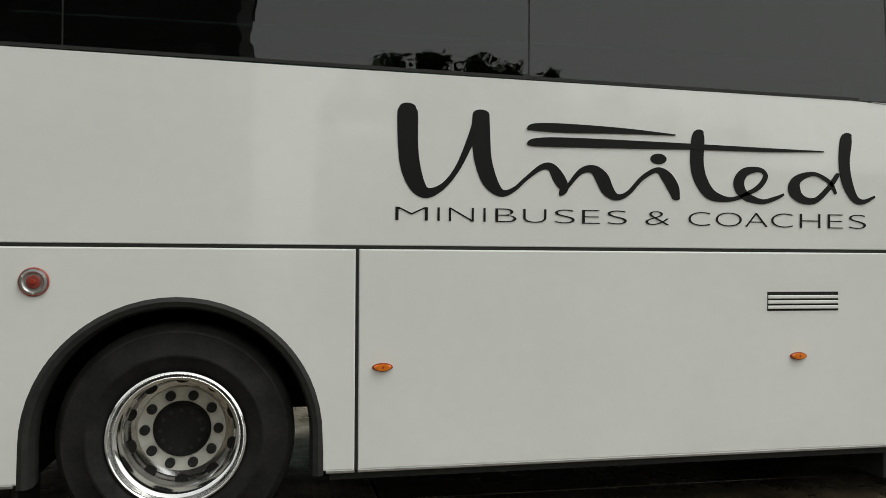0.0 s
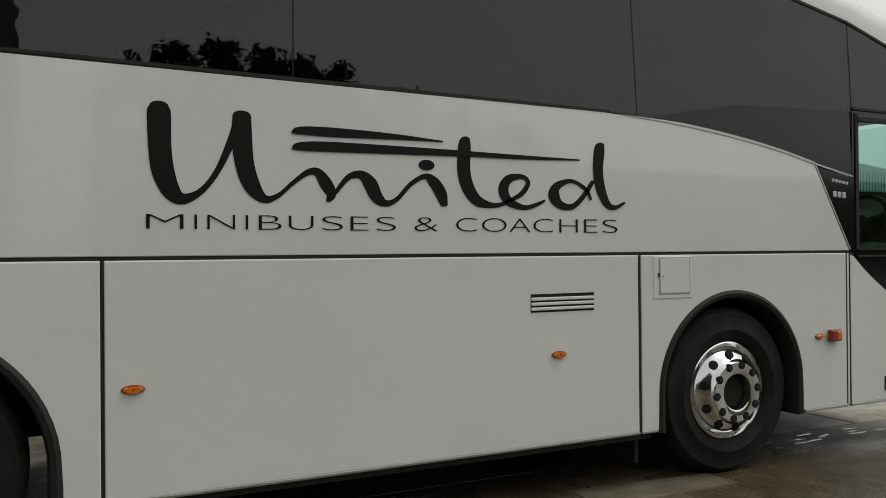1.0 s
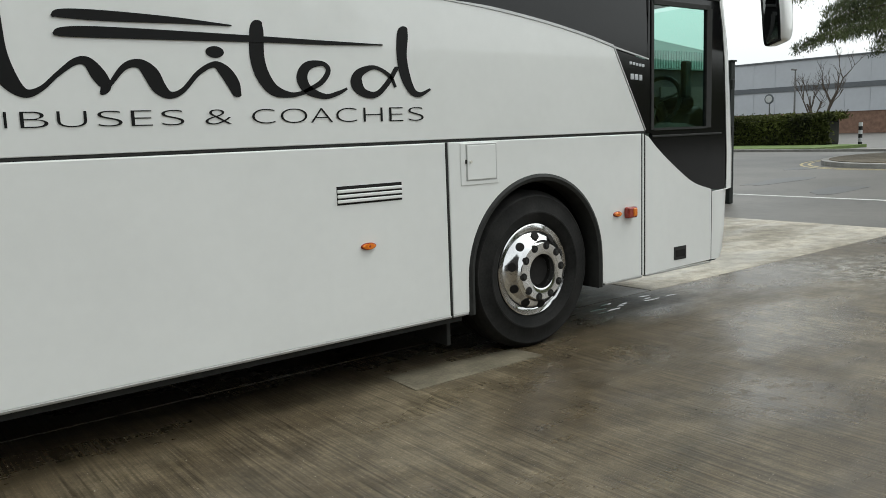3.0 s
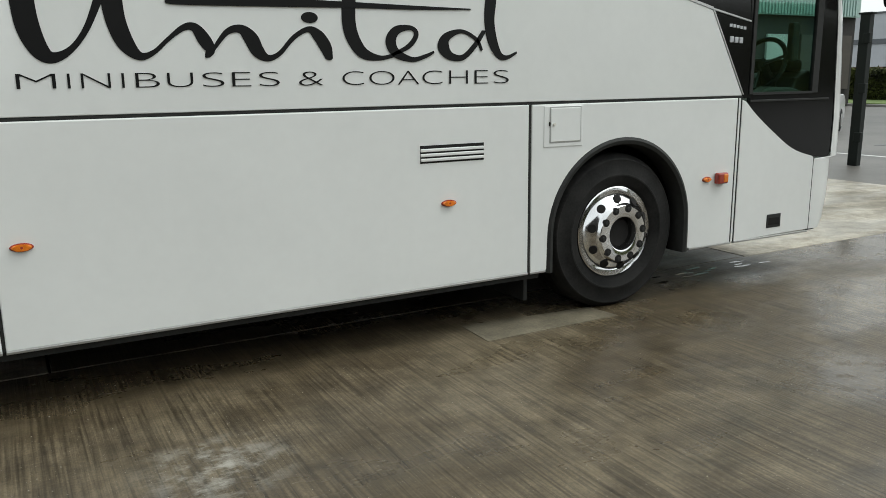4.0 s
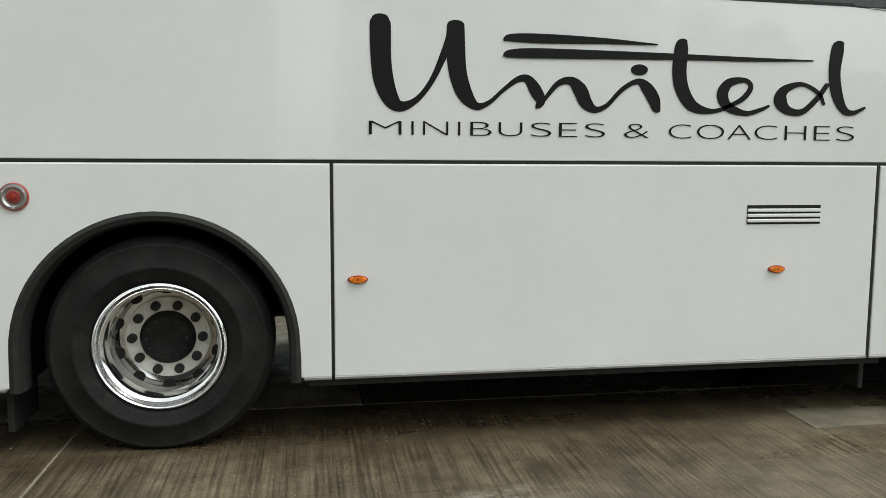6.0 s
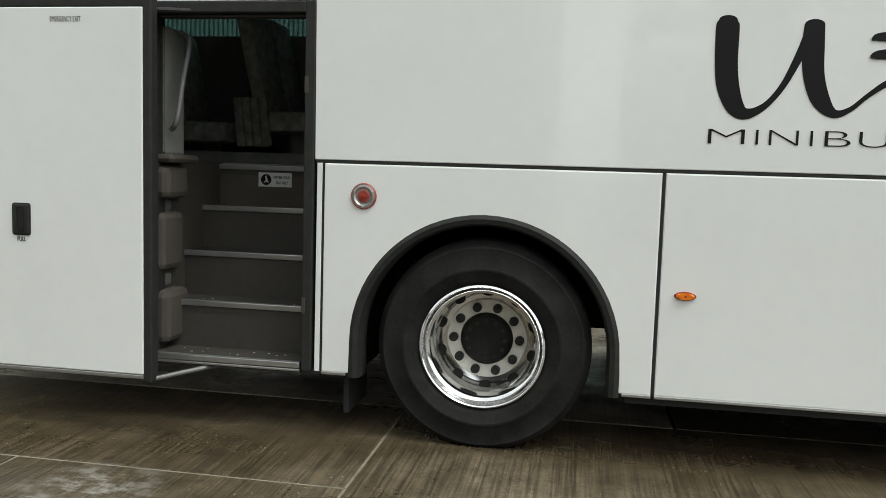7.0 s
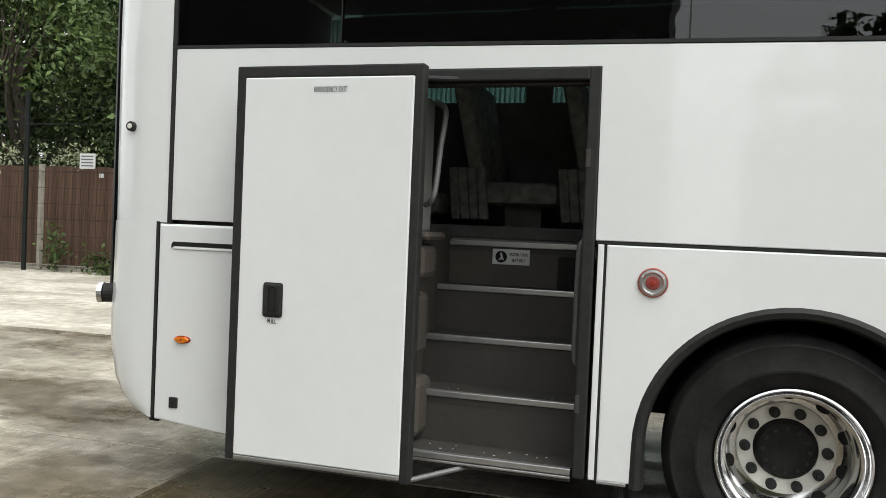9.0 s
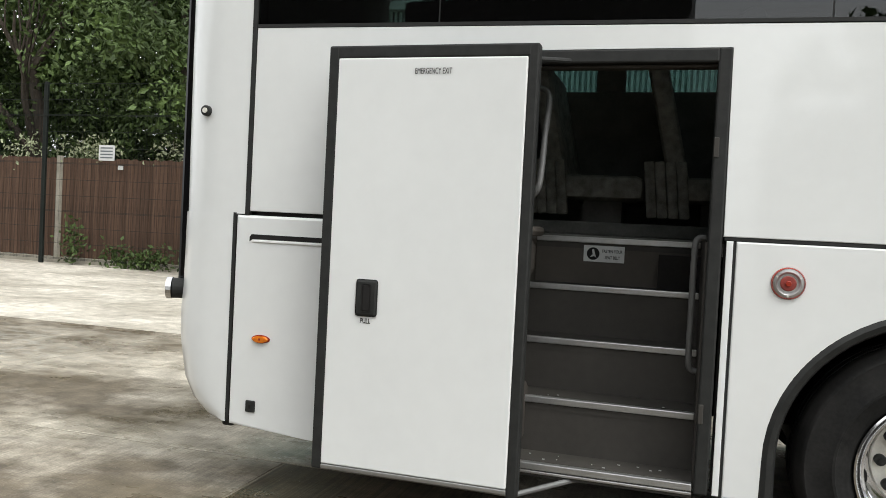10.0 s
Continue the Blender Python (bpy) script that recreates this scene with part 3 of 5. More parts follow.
def wheel_well(cx, r, cz):
    pts = [(cx - r, 0.30)] + arc(cx, cz, r, 180, 0, 24) + [(cx + r, 0.30)]
    bm = loft([[(x, y, z) for x, z in pts] for y in (0.03, 0.75)])
    part("wheel_well", bm, DARK, coach, smooth=True)
    ri = r - 0.055
    outer = [(cx - r - 0.004, SKIRT - 0.02)] + arc(cx, cz, r + 0.004, 180, 0, 30) + [(cx + r + 0.004, SKIRT - 0.02)]
    inner = [(cx - ri, SKIRT - 0.02)] + arc(cx, cz, ri, 180, 0, 30) + [(cx + ri, SKIRT - 0.02)]
    rim = [[(x, -0.002, z), (0.6 * x + 0.4 * a, -0.014, 0.6 * z + 0.4 * b), (0.2 * x + 0.8 * a, -0.006, 0.2 * z + 0.8 * b), (a, 0.03, b), (a, 0.12, b)] for (x, z), (a, b) in zip(outer, inner)]
    part("wheel_arch_lip", loft(rim), RUBBER, coach, smooth=True)


wheel_well(0, 0.645, 0.5)
wheel_well(FRONT_AXLE, AX, 0.54)
part("mud_flap", box(-0.70, -0.67, 0.1, 0.45, 0.10, 0.45, 0.005), RUBBER, coach)
part("mud_flap", box(3.66, 3.69, 0.08, 0.42, 0.13, 0.42, 0.005), RUBBER, coach)


def polar(cx, cz, r, a):
    return cx + r * math.cos(a), cz + r * math.sin(a)


def wheel(cx, cz, name, deep, turn, y=0.0):
    """Ten-stud coach wheel: tyre, polished rim with hand holes, stud ring, nuts and hub."""
    prof = [(0.300, 0.075), (0.315, 0.050), (0.335, 0.036), (0.37, 0.028), (0.375, 0.024), (0.385, 0.024), (0.39, 0.028), (0.44, 0.030), (0.475, 0.040), (0.482, 0.038), (0.49, 0.042), (0.495, 0.052), (0.515, 0.075), (0.522, 0.10), (0.523, 0.135), (0.513, 0.137), (0.513, 0.146), (0.523, 0.148), (0.523, 0.20), (0.513, 0.202), (0.513, 0.211), (0.523, 0.213), (0.522, 0.29), (0.49, 0.335), (0.30, 0.33)]
    w = part(name, lathe([(r, yy + y) for r, yy in prof], cx, cz, 72, 0.0), TYRE, coach, "polished alloy wheel with black tyre", smooth=True)
    if deep:
        rim = [(0.285, 0.10), (0.306, 0.062), (0.304, 0.046), (0.297, 0.042), (0.288, 0.050), (0.281, 0.075), (0.272, 0.085), (0.262, 0.09), (0.256, 0.11), (0.252, 0.18), (0.247, 0.25), (0.230, 0.280), (0.205, 0.287), (0.10, 0.287)]
        face, hole_r, hole_y = 0.272, 0.238, 0.262
    else:
        rim = [(0.285, 0.10), (0.306, 0.068), (0.304, 0.052), (0.297, 0.048), (0.288, 0.060), (0.278, 0.075), (0.268, 0.060), (0.255, 0.035), (0.225, 0.008), (0.205, -0.002), (0.196, -0.012), (0.190, -0.028), (0.184, -0.034), (0.120, -0.034), (0.112, -0.030), (0.105, 0.02), (0.09, 0.05), (0.0, 0.05)]
        face, hole_r, hole_y = -0.034, 0.231, 0.010
    rm = part("rim", lathe([(r, yy + y) for r, yy in rim], cx, cz, 72), CHROME, w, "polished alloy rim", smooth=True)
    if deep:
        part("stud_ring", lathe([(0.204, face + 0.012), (0.200, face), (0.135, face), (0.130, face + 0.01)], cx, cz, 64), STEEL, w, "satin steel stud ring", smooth=True)
        hub = part("hub", lathe([(0.138, face + 0.03), (0.132, face - 0.005), (0.122, face - 0.02), (0.115, face - 0.03), (0.07, face - 0.034), (0.06, face - 0.028), (0.0, face - 0.028)], cx, cz, 40), TYRE, w, "black hub cover", smooth=True)
        for k in range(12):
            x, z = polar(cx, cz, 0.095, 2 * math.pi * k / 12)
            part("hub_bolt", disc(x, face - 0.043, face - 0.025, z, 0.010, 6), RUBBER, w)
    else:
        part("hub", lathe([(0.10, 0.03), (0.085, 0.012), (0.05, 0.008), (0.0, 0.008)], cx, cz, 36), DARK, w, "dark recessed hub", smooth=True)
    for k in range(10):
        a = turn + 2 * math.pi * k / 10
        x, z = polar(cx, cz, 0.1675, a)
        nut = disc(x, face - 0.028, face + 0.01, z, 0.0235, 12, 0.004)
        if deep:
            part("wheel_nut", disc(x, face - 0.038, face - 0.026, z, 0.011, 10, 0.003, nut), RUBBER, w, smooth=True)
        else:
            nut.free()
            part("nut_recess", disc(x, face - 0.003, face + 0.01, z, 0.0255, 16), DARK, w)
            part("wheel_nut", disc(x + 0.002, face - 0.007, face + 0.01, z - 0.002, 0.014, 6, 0.002), RUBBER, w)
    for k in range(10):
        a = turn + math.pi / 10 + 2 * math.pi * k / 10
        x, z = polar(cx, cz, hole_r, a)
        hole = disc(0, -0.004, 0.004, 0, 0.0285, 20)
        lean = -0.95 if deep else 0.64
        m4 = Matrix.Translation((x, hole_y, z)) @ Matrix.Rotation(-a, 4, "Y") @ Matrix.Rotation(lean, 4, "Z")
        bmesh.ops.transform(hole, matrix=m4, verts=hole.verts[:])
        part("hand_hole", hole, DARK, w)
    return w


wheel(0, 0.5, "rear_wheel", True, 0.0)
wheel(FRONT_WHEEL, 0.512, "front_wheel", False, 0.10)
for cx in (0, FRONT_WHEEL):
    part("axle", tube([(cx, 0.3, 0.5), (cx, 2.2, 0.5)], 0.09, 12), DARK, coach)
    part("far_tyre", lathe([(0.3, 2.15), (0.52, 2.18), (0.52, 2.42), (0.3, 2.46), (0.0, 2.46)], cx, 0.5, 32, 0.0), TYRE, coach)


# lamps, vent, hatch and other fittings on the side
def marker(x, z, parent, w=0.098, h=0.040):
    n = 20
    base = part("marker_lamp", plate([(x + w / 2 * math.cos(2 * math.pi * i / n), z + h / 2 * math.sin(2 * math.pi * i / n)) for i in range(n)], -0.010, 0.0, 0.003), RED_LENS, parent, "oval amber side marker lamp")
    part("lens", plate([(x + w * 0.42 * math.cos(2 * math.pi * i / n), z + h * 0.38 * math.sin(2 * math.pi * i / n)) for i in range(n)], -0.022, -0.008, 0.005), AMBER, base, smooth=True)
    part("bulb_cap", disc(x, -0.0225, -0.02, z, 0.006, 10), RED_LENS, base)


marker(0.918, 0.811, coach)
marker(3.083, 0.823, coach)
marker(5.138, 0.812, coach, 0.085)
marker(-2.873, 0.788, coach)
rl = part("side_lamp", box(5.215, 5.315, -0.045, 0.0, 0.775, 0.855, 0.012), RED_LENS, coach, "square amber and red side lamp")
part("lens", box(5.265, 5.31, -0.050, -0.03, 0.785, 0.845, 0.008), AMBER, rl)
vent = part("side_vent", box(2.905, 3.318, -0.006, 0.0, 1.060, 1.160, 0.001), DARK, coach, "slotted white air vent")
for k in range(3):
    z = 1.133 - 0.027 * k
    b = box(2.907, 3.316, -0.012, 0.0, z - 0.009, z + 0.009, 0.004)
    part("slat", b, WHITE, vent)
hatch = part("filler_flap", box(3.740, 4.034, -0.008, 0.0, 1.106, 1.357, 0.004), WHITE, coach, "small square white filler flap")
part("flap_door", box(3.788, 4.011, -0.013, -0.006, 1.138, 1.343, 0.003), WHITE, hatch)
part("flap_gap", box(3.781, 4.018, -0.0095, -0.007, 1.131, 1.350), ALU, hatch)
part("lock", disc(3.812, -0.020, -0.008, 1.245, 0.009, 12), STEEL, hatch)
part("hinge", box(3.775, 3.783, -0.016, -0.006, 1.235, 1.26, 0.002), RUBBER, hatch)
grab = part("step_pocket", box(5.795, 5.948, -0.006, 0.0, 0.398, 0.50, 0.004), RUBBER, coach, "black recessed step pocket")
part("pocket_void", box(5.815, 5.93, -0.009, 0.0, 0.42, 0.475, 0.003), DARK, grab)
lock0 = part("rear_lock", box(-2.938, -2.888, -0.014, 0.0, 0.433, 0.489, 0.005), RUBBER, coach)
part("key_slot", box(-2.918, -2.908, -0.016, -0.01, 0.452, 0.470), DARK, lock0)
btn = part("release_button", lathe([(0.061, 0.0), (0.061, -0.008), (0.056, -0.014), (0.046, -0.016), (0.038, -0.008), (0.0, -0.006)], -0.5865, 1.2125, 40), ALU, coach, "round red emergency release in a steel ring", smooth=True)
part("red_ring", lathe([(0.0640, -0.001), (0.0640, -0.007), (0.0595, -0.0145), (0.058, -0.0125)], -0.5865, 1.2125, 40), RED_LENS, btn, smooth=True)
part("red_disc", disc(-0.5865, -0.014, -0.004, 1.2125, 0.030, 24, 0.004), mat("release_red", (0.26, 0.045, 0.035), 0.35, var=0.25, scale=40), btn)
part("key_boss", disc(-0.5865, -0.022, -0.01, 1.2125, 0.012, 6, 0.002), RED_LENS, btn)
for k in range(3):
    x, z = polar(-0.5865, 1.2125, 0.050, 0.5 + 2.1 * k)
    part("screw", disc(x, -0.0185, -0.012, z, 0.004, 8), STEEL, btn)
dome = part("roof_side_camera", tube([(6.07, 0.03, 2.855), (6.07, -0.02, 2.85), (6.07, -0.04, 2.847), (6.07, -0.047, 2.845)], [0.030, 0.034, 0.026, 0.010], 16), BLACK_PAINT, coach, "black dome camera", smooth=True)

# mirror on its arm: a fairing that leaves the roof corner, turns down and carries the glass
# rows: x, inner edge (y, z), outer edge (y, z), half thickness along x
MIRROR_ROWS = curve_pts([
    (6.00, 0.50, 2.80, 0.50, 3.02, 0.14), (6.22, 0.26, 2.745, 0.26, 2.985, 0.13), (6.46, 0.06, 2.665, 0.10, 2.925, 0.10),
    (6.68, -0.055, 2.635, -0.010, 2.842, 0.075), (6.75, -0.078, 2.590, -0.125, 2.757, 0.075), (6.77, -0.100, 2.517, -0.232, 2.618, 0.075),
    (6.77, -0.140, 2.40, -0.300, 2.470, 0.08), (6.77, -0.160, 2.24, -0.334, 2.290, 0.08), (6.77, -0.172, 2.08, -0.343, 2.135, 0.075), (6.77, -0.180, 2.012, -0.335, 2.062, 0.06), (6.77, -0.207, 2.002, -0.325, 2.037, 0.03)], 5)


def mirror_ring(row, a0, a1, lift, n=18):
    """Points round one section from fraction a0 to a1 of its width; the glass side is flat, the front bulges."""
    x, yi, zi, yo, zo, t = row
    out = []
    for k in range(n):
        a = 2 * math.pi * k / n
        f = 0.5 - 0.5 * math.copysign(abs(math.cos(a)) ** 0.6, math.cos(a))
        f = a0 + (a1 - a0) * f
        s = math.sin(a)
        dx = -t * abs(s) ** 0.35 - lift if s < 0 else t * 1.3 * s ** 0.8
        out.append((x + dx, yi + (yo - yi) * f, zi + (zo - zi) * f))
    return out


def mirror_shell(rows, a0=0.0, a1=1.0, lift=0.0):
    bm = loft([r + r[:1] for r in (mirror_ring(row, a0, a1, lift) for row in rows)])
    bmesh.ops.remove_doubles(bm, verts=bm.verts[:], dist=1e-5)
    bmesh.ops.holes_fill(bm, edges=bm.edges[:])
    return bm


arm = part("mirror_arm", mirror_shell(MIRROR_ROWS), WHITE, coach, "white curved mirror arm", smooth=True)
part("collar", mirror_shell(MIRROR_ROWS[15:20], -0.03, 1.02, 0.004), BLACK_PAINT, arm, smooth=True)


def mirror_face(rows, a0, a1, lift, depth):
    """A thin board on the flat side of the mirror."""
    bm = bmesh.new()
    rings = []
    for x, yi, zi, yo, zo, t in rows:
        rings.append([bm.verts.new((x - t - lift + d, yi + (yo - yi) * f, zi + (zo - zi) * f)) for d, f in ((0, a0), (0, a1), (depth, a1), (depth, a0))])
    for a, b in zip(rings, rings[1:]):
        for k in range(4):
            bm.faces.new((a[k], a[(k + 1) % 4], b[(k + 1) % 4], b[k]))
    bm.faces.new(rings[0]), bm.faces.new(rings[-1][::-1])
    return bm


part("mirror_bezel", mirror_face(MIRROR_ROWS[19:49], -0.02, 0.80, 0.006, 0.05), BLACK_PAINT, arm)
MIRROR_GLASS = mat("mirror_glass", (0.45, 0.47, 0.48), 0.03, 1.0, var=0.01)
part("mirror_glass", mirror_face(MIRROR_ROWS[30:46], 0.10, 0.70, 0.010, 0.01), MIRROR_GLASS, arm)
part("kerb_mirror", mirror_face(MIRROR_ROWS[23:28], 0.16, 0.62, 0.010, 0.01), MIRROR_GLASS, arm)

# vinyl lettering: sweeping calligraphic brush strokes, then plain capitals
STROKES = (
    ("brush_stroke", [(1.045, 2.062, 0.081), (1.045, 2.024, 0.1), (1.048, 1.861, 0.097), (1.062, 1.753, 0.095), (1.098, 1.666, 0.076), (1.148, 1.638, 0.048), (1.222, 1.675, 0.028), (1.292, 1.764, 0.027), (1.354, 1.898, 0.038), (1.394, 2.0, 0.05), (1.405, 2.025, 0.039)]),
    ("brush_stroke", [(1.405, 2.039, 0.084), (1.405, 1.928, 0.092), (1.416, 1.804, 0.087), (1.451, 1.702, 0.076), (1.508, 1.645, 0.039), (1.571, 1.663, 0.022), (1.64, 1.723, 0.02), (1.713, 1.776, 0.029), (1.763, 1.777, 0.042), (1.801, 1.727, 0.062), (1.828, 1.677, 0.05), (1.813, 1.643, 0.022)]),
    ("brush_stroke", [(1.84, 1.672, 0.017), (1.914, 1.758, 0.028), (1.98, 1.774, 0.042), (2.028, 1.733, 0.07), (2.061, 1.671, 0.064), (2.109, 1.637, 0.034), (2.17, 1.659, 0.023), (2.248, 1.738, 0.023), (2.325, 1.778, 0.029), (2.375, 1.75, 0.058), (2.415, 1.693, 0.064), (2.433, 1.638, 0.041)]),
    ("brush_stroke", [(2.559, 1.983, 0.052), (2.553, 1.939, 0.073), (2.548, 1.822, 0.075), (2.57, 1.734, 0.072), (2.626, 1.662, 0.058), (2.719, 1.638, 0.027), (2.8, 1.651, 0.02)]),
    ("brush_stroke", [(2.787, 1.651, 0.015), (2.892, 1.7, 0.026), (2.939, 1.761, 0.027), (2.906, 1.796, 0.024), (2.821, 1.782, 0.045), (2.785, 1.725, 0.06), (2.817, 1.663, 0.049), (2.914, 1.63, 0.027), (2.997, 1.649, 0.021), (3.047, 1.671, 0.012)]),
    ("brush_stroke", [(3.357, 1.68, 0.015), (3.32, 1.74, 0.021), (3.226, 1.783, 0.021), (3.131, 1.754, 0.045), (3.107, 1.699, 0.072), (3.15, 1.649, 0.045), (3.231, 1.642, 0.031), (3.31, 1.707, 0.028), (3.369, 1.784, 0.025)]),
    ("brush_stroke", [(3.424, 1.999, 0.056), (3.416, 1.953, 0.071), (3.407, 1.846, 0.065), (3.426, 1.74, 0.062), (3.47, 1.658, 0.042), (3.525, 1.641, 0.025), (3.595, 1.67, 0.012)]),
    ("tapered_bar", [(1.638, 1.961, 0.011), (1.679, 1.974, 0.036), (1.841, 1.974, 0.045), (2.142, 1.971, 0.029), (2.427, 1.961, 0.006)]),
    ("tapered_bar", [(1.638, 1.888, 0.011), (1.679, 1.898, 0.039), (1.84, 1.903, 0.048), (2.295, 1.904, 0.038), (2.578, 1.904, 0.029), (2.934, 1.901, 0.021), (3.282, 1.903, 0.006)]),
)


def stroke(ctrl, y):
    """A flat vinyl ribbon of changing width with rounded ends."""
    pts = [(x, z - 0.2 * max(0.0, z - 1.97), w) for x, z, w in curve_pts(ctrl, 8)]
    n = len(pts)
    left, right = [], []
    for i in range(n):
        (x0, z0, _), (x1, z1, _) = pts[max(i - 1, 0)], pts[min(i + 1, n - 1)]
        d = math.hypot(x1 - x0, z1 - z0) or 1
        nx, nz, h = -(z1 - z0) / d, (x1 - x0) / d, max(pts[i][2], 0.004) / 2
        left.append((pts[i][0] + nx * h, pts[i][1] + nz * h)), right.append((pts[i][0] - nx * h, pts[i][1] - nz * h))
    bm = bmesh.new()
    rows = [[bm.verts.new((x, y, z)) for x, z in side] for side in (left, right)]
    back = [[bm.verts.new((x, 0.001, z)) for x, z in side] for side in (left, right)]
    for i in range(n - 1):
        bm.faces.new((rows[0][i], rows[0][i + 1], rows[1][i + 1], rows[1][i]))
        for s in (0, 1):
            bm.faces.new((rows[s][i], rows[s][i + 1], back[s][i + 1], back[s][i]))
    for i, k in ((0, 1), (n - 1, -1)):
        h = pts[i][2] / 2
        if h > 0.008:
            cx, cz = pts[i][0], pts[i][1]
            fan = [bm.verts.new((cx + h * math.cos(2 * math.pi * j / 14), y - 0.0002, cz + 0.55 * h * math.sin(2 * math.pi * j / 14))) for j in range(14)]
            bm.faces.new(fan)
    return bm


sign = thing("vinyl_lettering", "black vinyl script and capitals stuck on the white coach side", "lettering")
for i, (name, ctrl) in enumerate(STROKES):
    part(name, stroke(ctrl, -0.0024 - 0.0004 * i), VINYL, sign)
part("dot", disc(2.335, -0.003, 0.0, 1.836, 0.027, 24, 0.0, None, 1.65), VINYL, sign)


def text(body, x0, x1, z0, z1, y, material, parent, thin=0.0, name="lettering"):
    """Words in the built-in font, fitted into a rectangle in x and z at depth y."""
    cu = bpy.data.curves.new("words", "FONT")
    cu.body, cu.extrude, cu.offset = body, 0.002, thin
    tmp = bpy.data.objects.new("words", cu)
    scene.collection.objects.link(tmp)
    me = bpy.data.meshes.new_from_object(tmp.evaluated_get(bpy.context.evaluated_depsgraph_get()))
    bpy.data.objects.remove(tmp)
    bm = bmesh.new()
    bm.from_mesh(me)
    bpy.data.meshes.remove(me)
    lo = [min(v.co[i] for v in bm.verts) for i in (0, 1)]
    hi = [max(v.co[i] for v in bm.verts) for i in (0, 1)]
    for v in bm.verts:
        v.co = ((v.co.x - lo[0]) / (hi[0] - lo[0]) * (x1 - x0) + x0, y - (0.0006 if v.co.z > 0 else 0), (v.co.y - lo[1]) / (hi[1] - lo[1]) * (z1 - z0) + z0)
    return part(name, bm, material, parent)


LETTERS = "MINIBUSES&COACHES"
LEFTS = (0.989, 1.192, 1.248, 1.419, 1.479, 1.62, 1.777, 1.925, 2.054, 2.264, 2.501, 2.654, 2.821, 2.972, 3.141, 3.307, 3.43)
RIGHTS = (1.145, 1.203, 1.371, 1.43, 1.585, 1.739, 1.886, 2.018, 2.163, 2.395, 2.625, 2.802, 2.952, 3.101, 3.263, 3.399, 3.54)
for c, x0, x1 in zip(LETTERS, LEFTS, RIGHTS):
    along = (x0 - 0.989) / 2.551
    text(c, x0, x1, 1.5050 + -0.0100 * along, 1.5690 + 0.0020 * along, -0.0025, VINYL, sign, -0.021 if c != "I" else -0.012, "letter")

# plug door, slid open along the side
D0, D1, DZ0, DZ1, DY = -2.492, -1.577, 0.278, 2.126, -0.20
pd = part("plug_door", box(D0 + 0.004, D1 - 0.004, DY + 0.006, DY + 0.055, DZ0 + 0.02, DZ1 - 0.004, 0.006), RUBBER, coach, "white sliding plug door with black rubber edge, open")
for b in (box(D0, D0 + 0.048, DY - 0.004, DY + 0.05, DZ0, DZ1, 0.008), box(D1 - 0.045, D1, DY - 0.002, DY + 0.06, DZ0 - 0.012, DZ1, 0.008), box(D0 + 0.03, D1 - 0.03, DY - 0.003, DY + 0.05, DZ1 - 0.055, DZ1, 0.008)):
    part("rubber_edge", b, RUBBER, pd)
skin = part("door_skin", box(D0 + 0.046, D1 - 0.044, DY - 0.006, DY + 0.02, DZ0 + 0.026, DZ1 - 0.054, 0.006), WHITE, pd, "white door panel")
part("door_foot", box(D0 + 0.046, D1 - 0.044, DY - 0.006, DY + 0.02, DZ0 + 0.004, DZ0 + 0.024, 0.004), ALU, pd)
hd = part("door_handle", box(-2.314, -2.216, DY - 0.016, DY, 0.965, 1.125, 0.012), RUBBER, pd, "black recessed door handle")
part("text_plate", box(-2.285, -2.245, DY - 0.0185, DY - 0.012, 0.985, 1.105, 0.008), DARK, pd)
text("EMERGENCY EXIT", -2.096, -1.936, 2.002, 2.027, DY - 0.0075, VINYL, pd, 0.0)
text("PULL", -2.290, -2.243, 0.935, 0.957, DY - 0.0075, VINYL, pd, 0.004)
part("door_link", tube([(-1.60, -0.17, 0.275), (-1.35, 0.06, 0.315)], 0.012, 8), GREY_RAIL, coach, "grey door linkage rod")
part("door_link", tube([(-1.60, -0.15, 2.07), (-1.45, 0.05, 2.10)], 0.012, 8), RUBBER, coach)

# doorway and stairwell
for b in (box(-0.892, -0.838, -0.004, 0.14, 0.33, 2.142, 0.008), box(-1.74, -1.69, -0.002, 0.14, 0.33, 2.142, 0.008), box(-1.69, -0.888, -0.004, 0.10, 2.082, 2.140, 0.008)):
    part("door_frame", b, RUBBER, coach, "black rubber door frame")
part("frame_channel", box(-1.66, -0.892, 0.03, 0.09, 2.068, 2.081, 0.004), STEP_GREY, coach)
for z in (0.62, 1.70):
    part("frame_hinge", box(-0.892, -0.872, -0.008, 0.02, z, z + 0.08, 0.003), STEP_GREY, coach)
NOSES = ((0.0, 0.370), (0.20, 0.618), (0.42, 0.862), (0.64, 1.108), (0.86, 1.350))
SX0, SX1 = -1.735, -0.90
for i, (y, z) in enumerate(NOSES):
    y1 = NOSES[i + 1][0] if i < 4 else 1.30
    st = part("step", box(SX0, SX1, y + 0.012, y1 + 0.02, z - 0.06, z - 0.004), STEP_GREY, coach, "dark grey ribbed step with aluminium nosing")
    part("nosing", box(SX0, SX1, y, y + 0.032, z - 0.030, z, 0.004), ALU, st)
    if i == 0:
        part("nosing", box(SX0, SX1, y - 0.002, y + 0.03, z - 0.046, z - 0.034, 0.003), ALU, st)
    if i < 4:
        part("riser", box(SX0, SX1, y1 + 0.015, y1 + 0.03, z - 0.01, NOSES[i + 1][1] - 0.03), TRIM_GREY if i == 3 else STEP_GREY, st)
rs = random.Random(5)
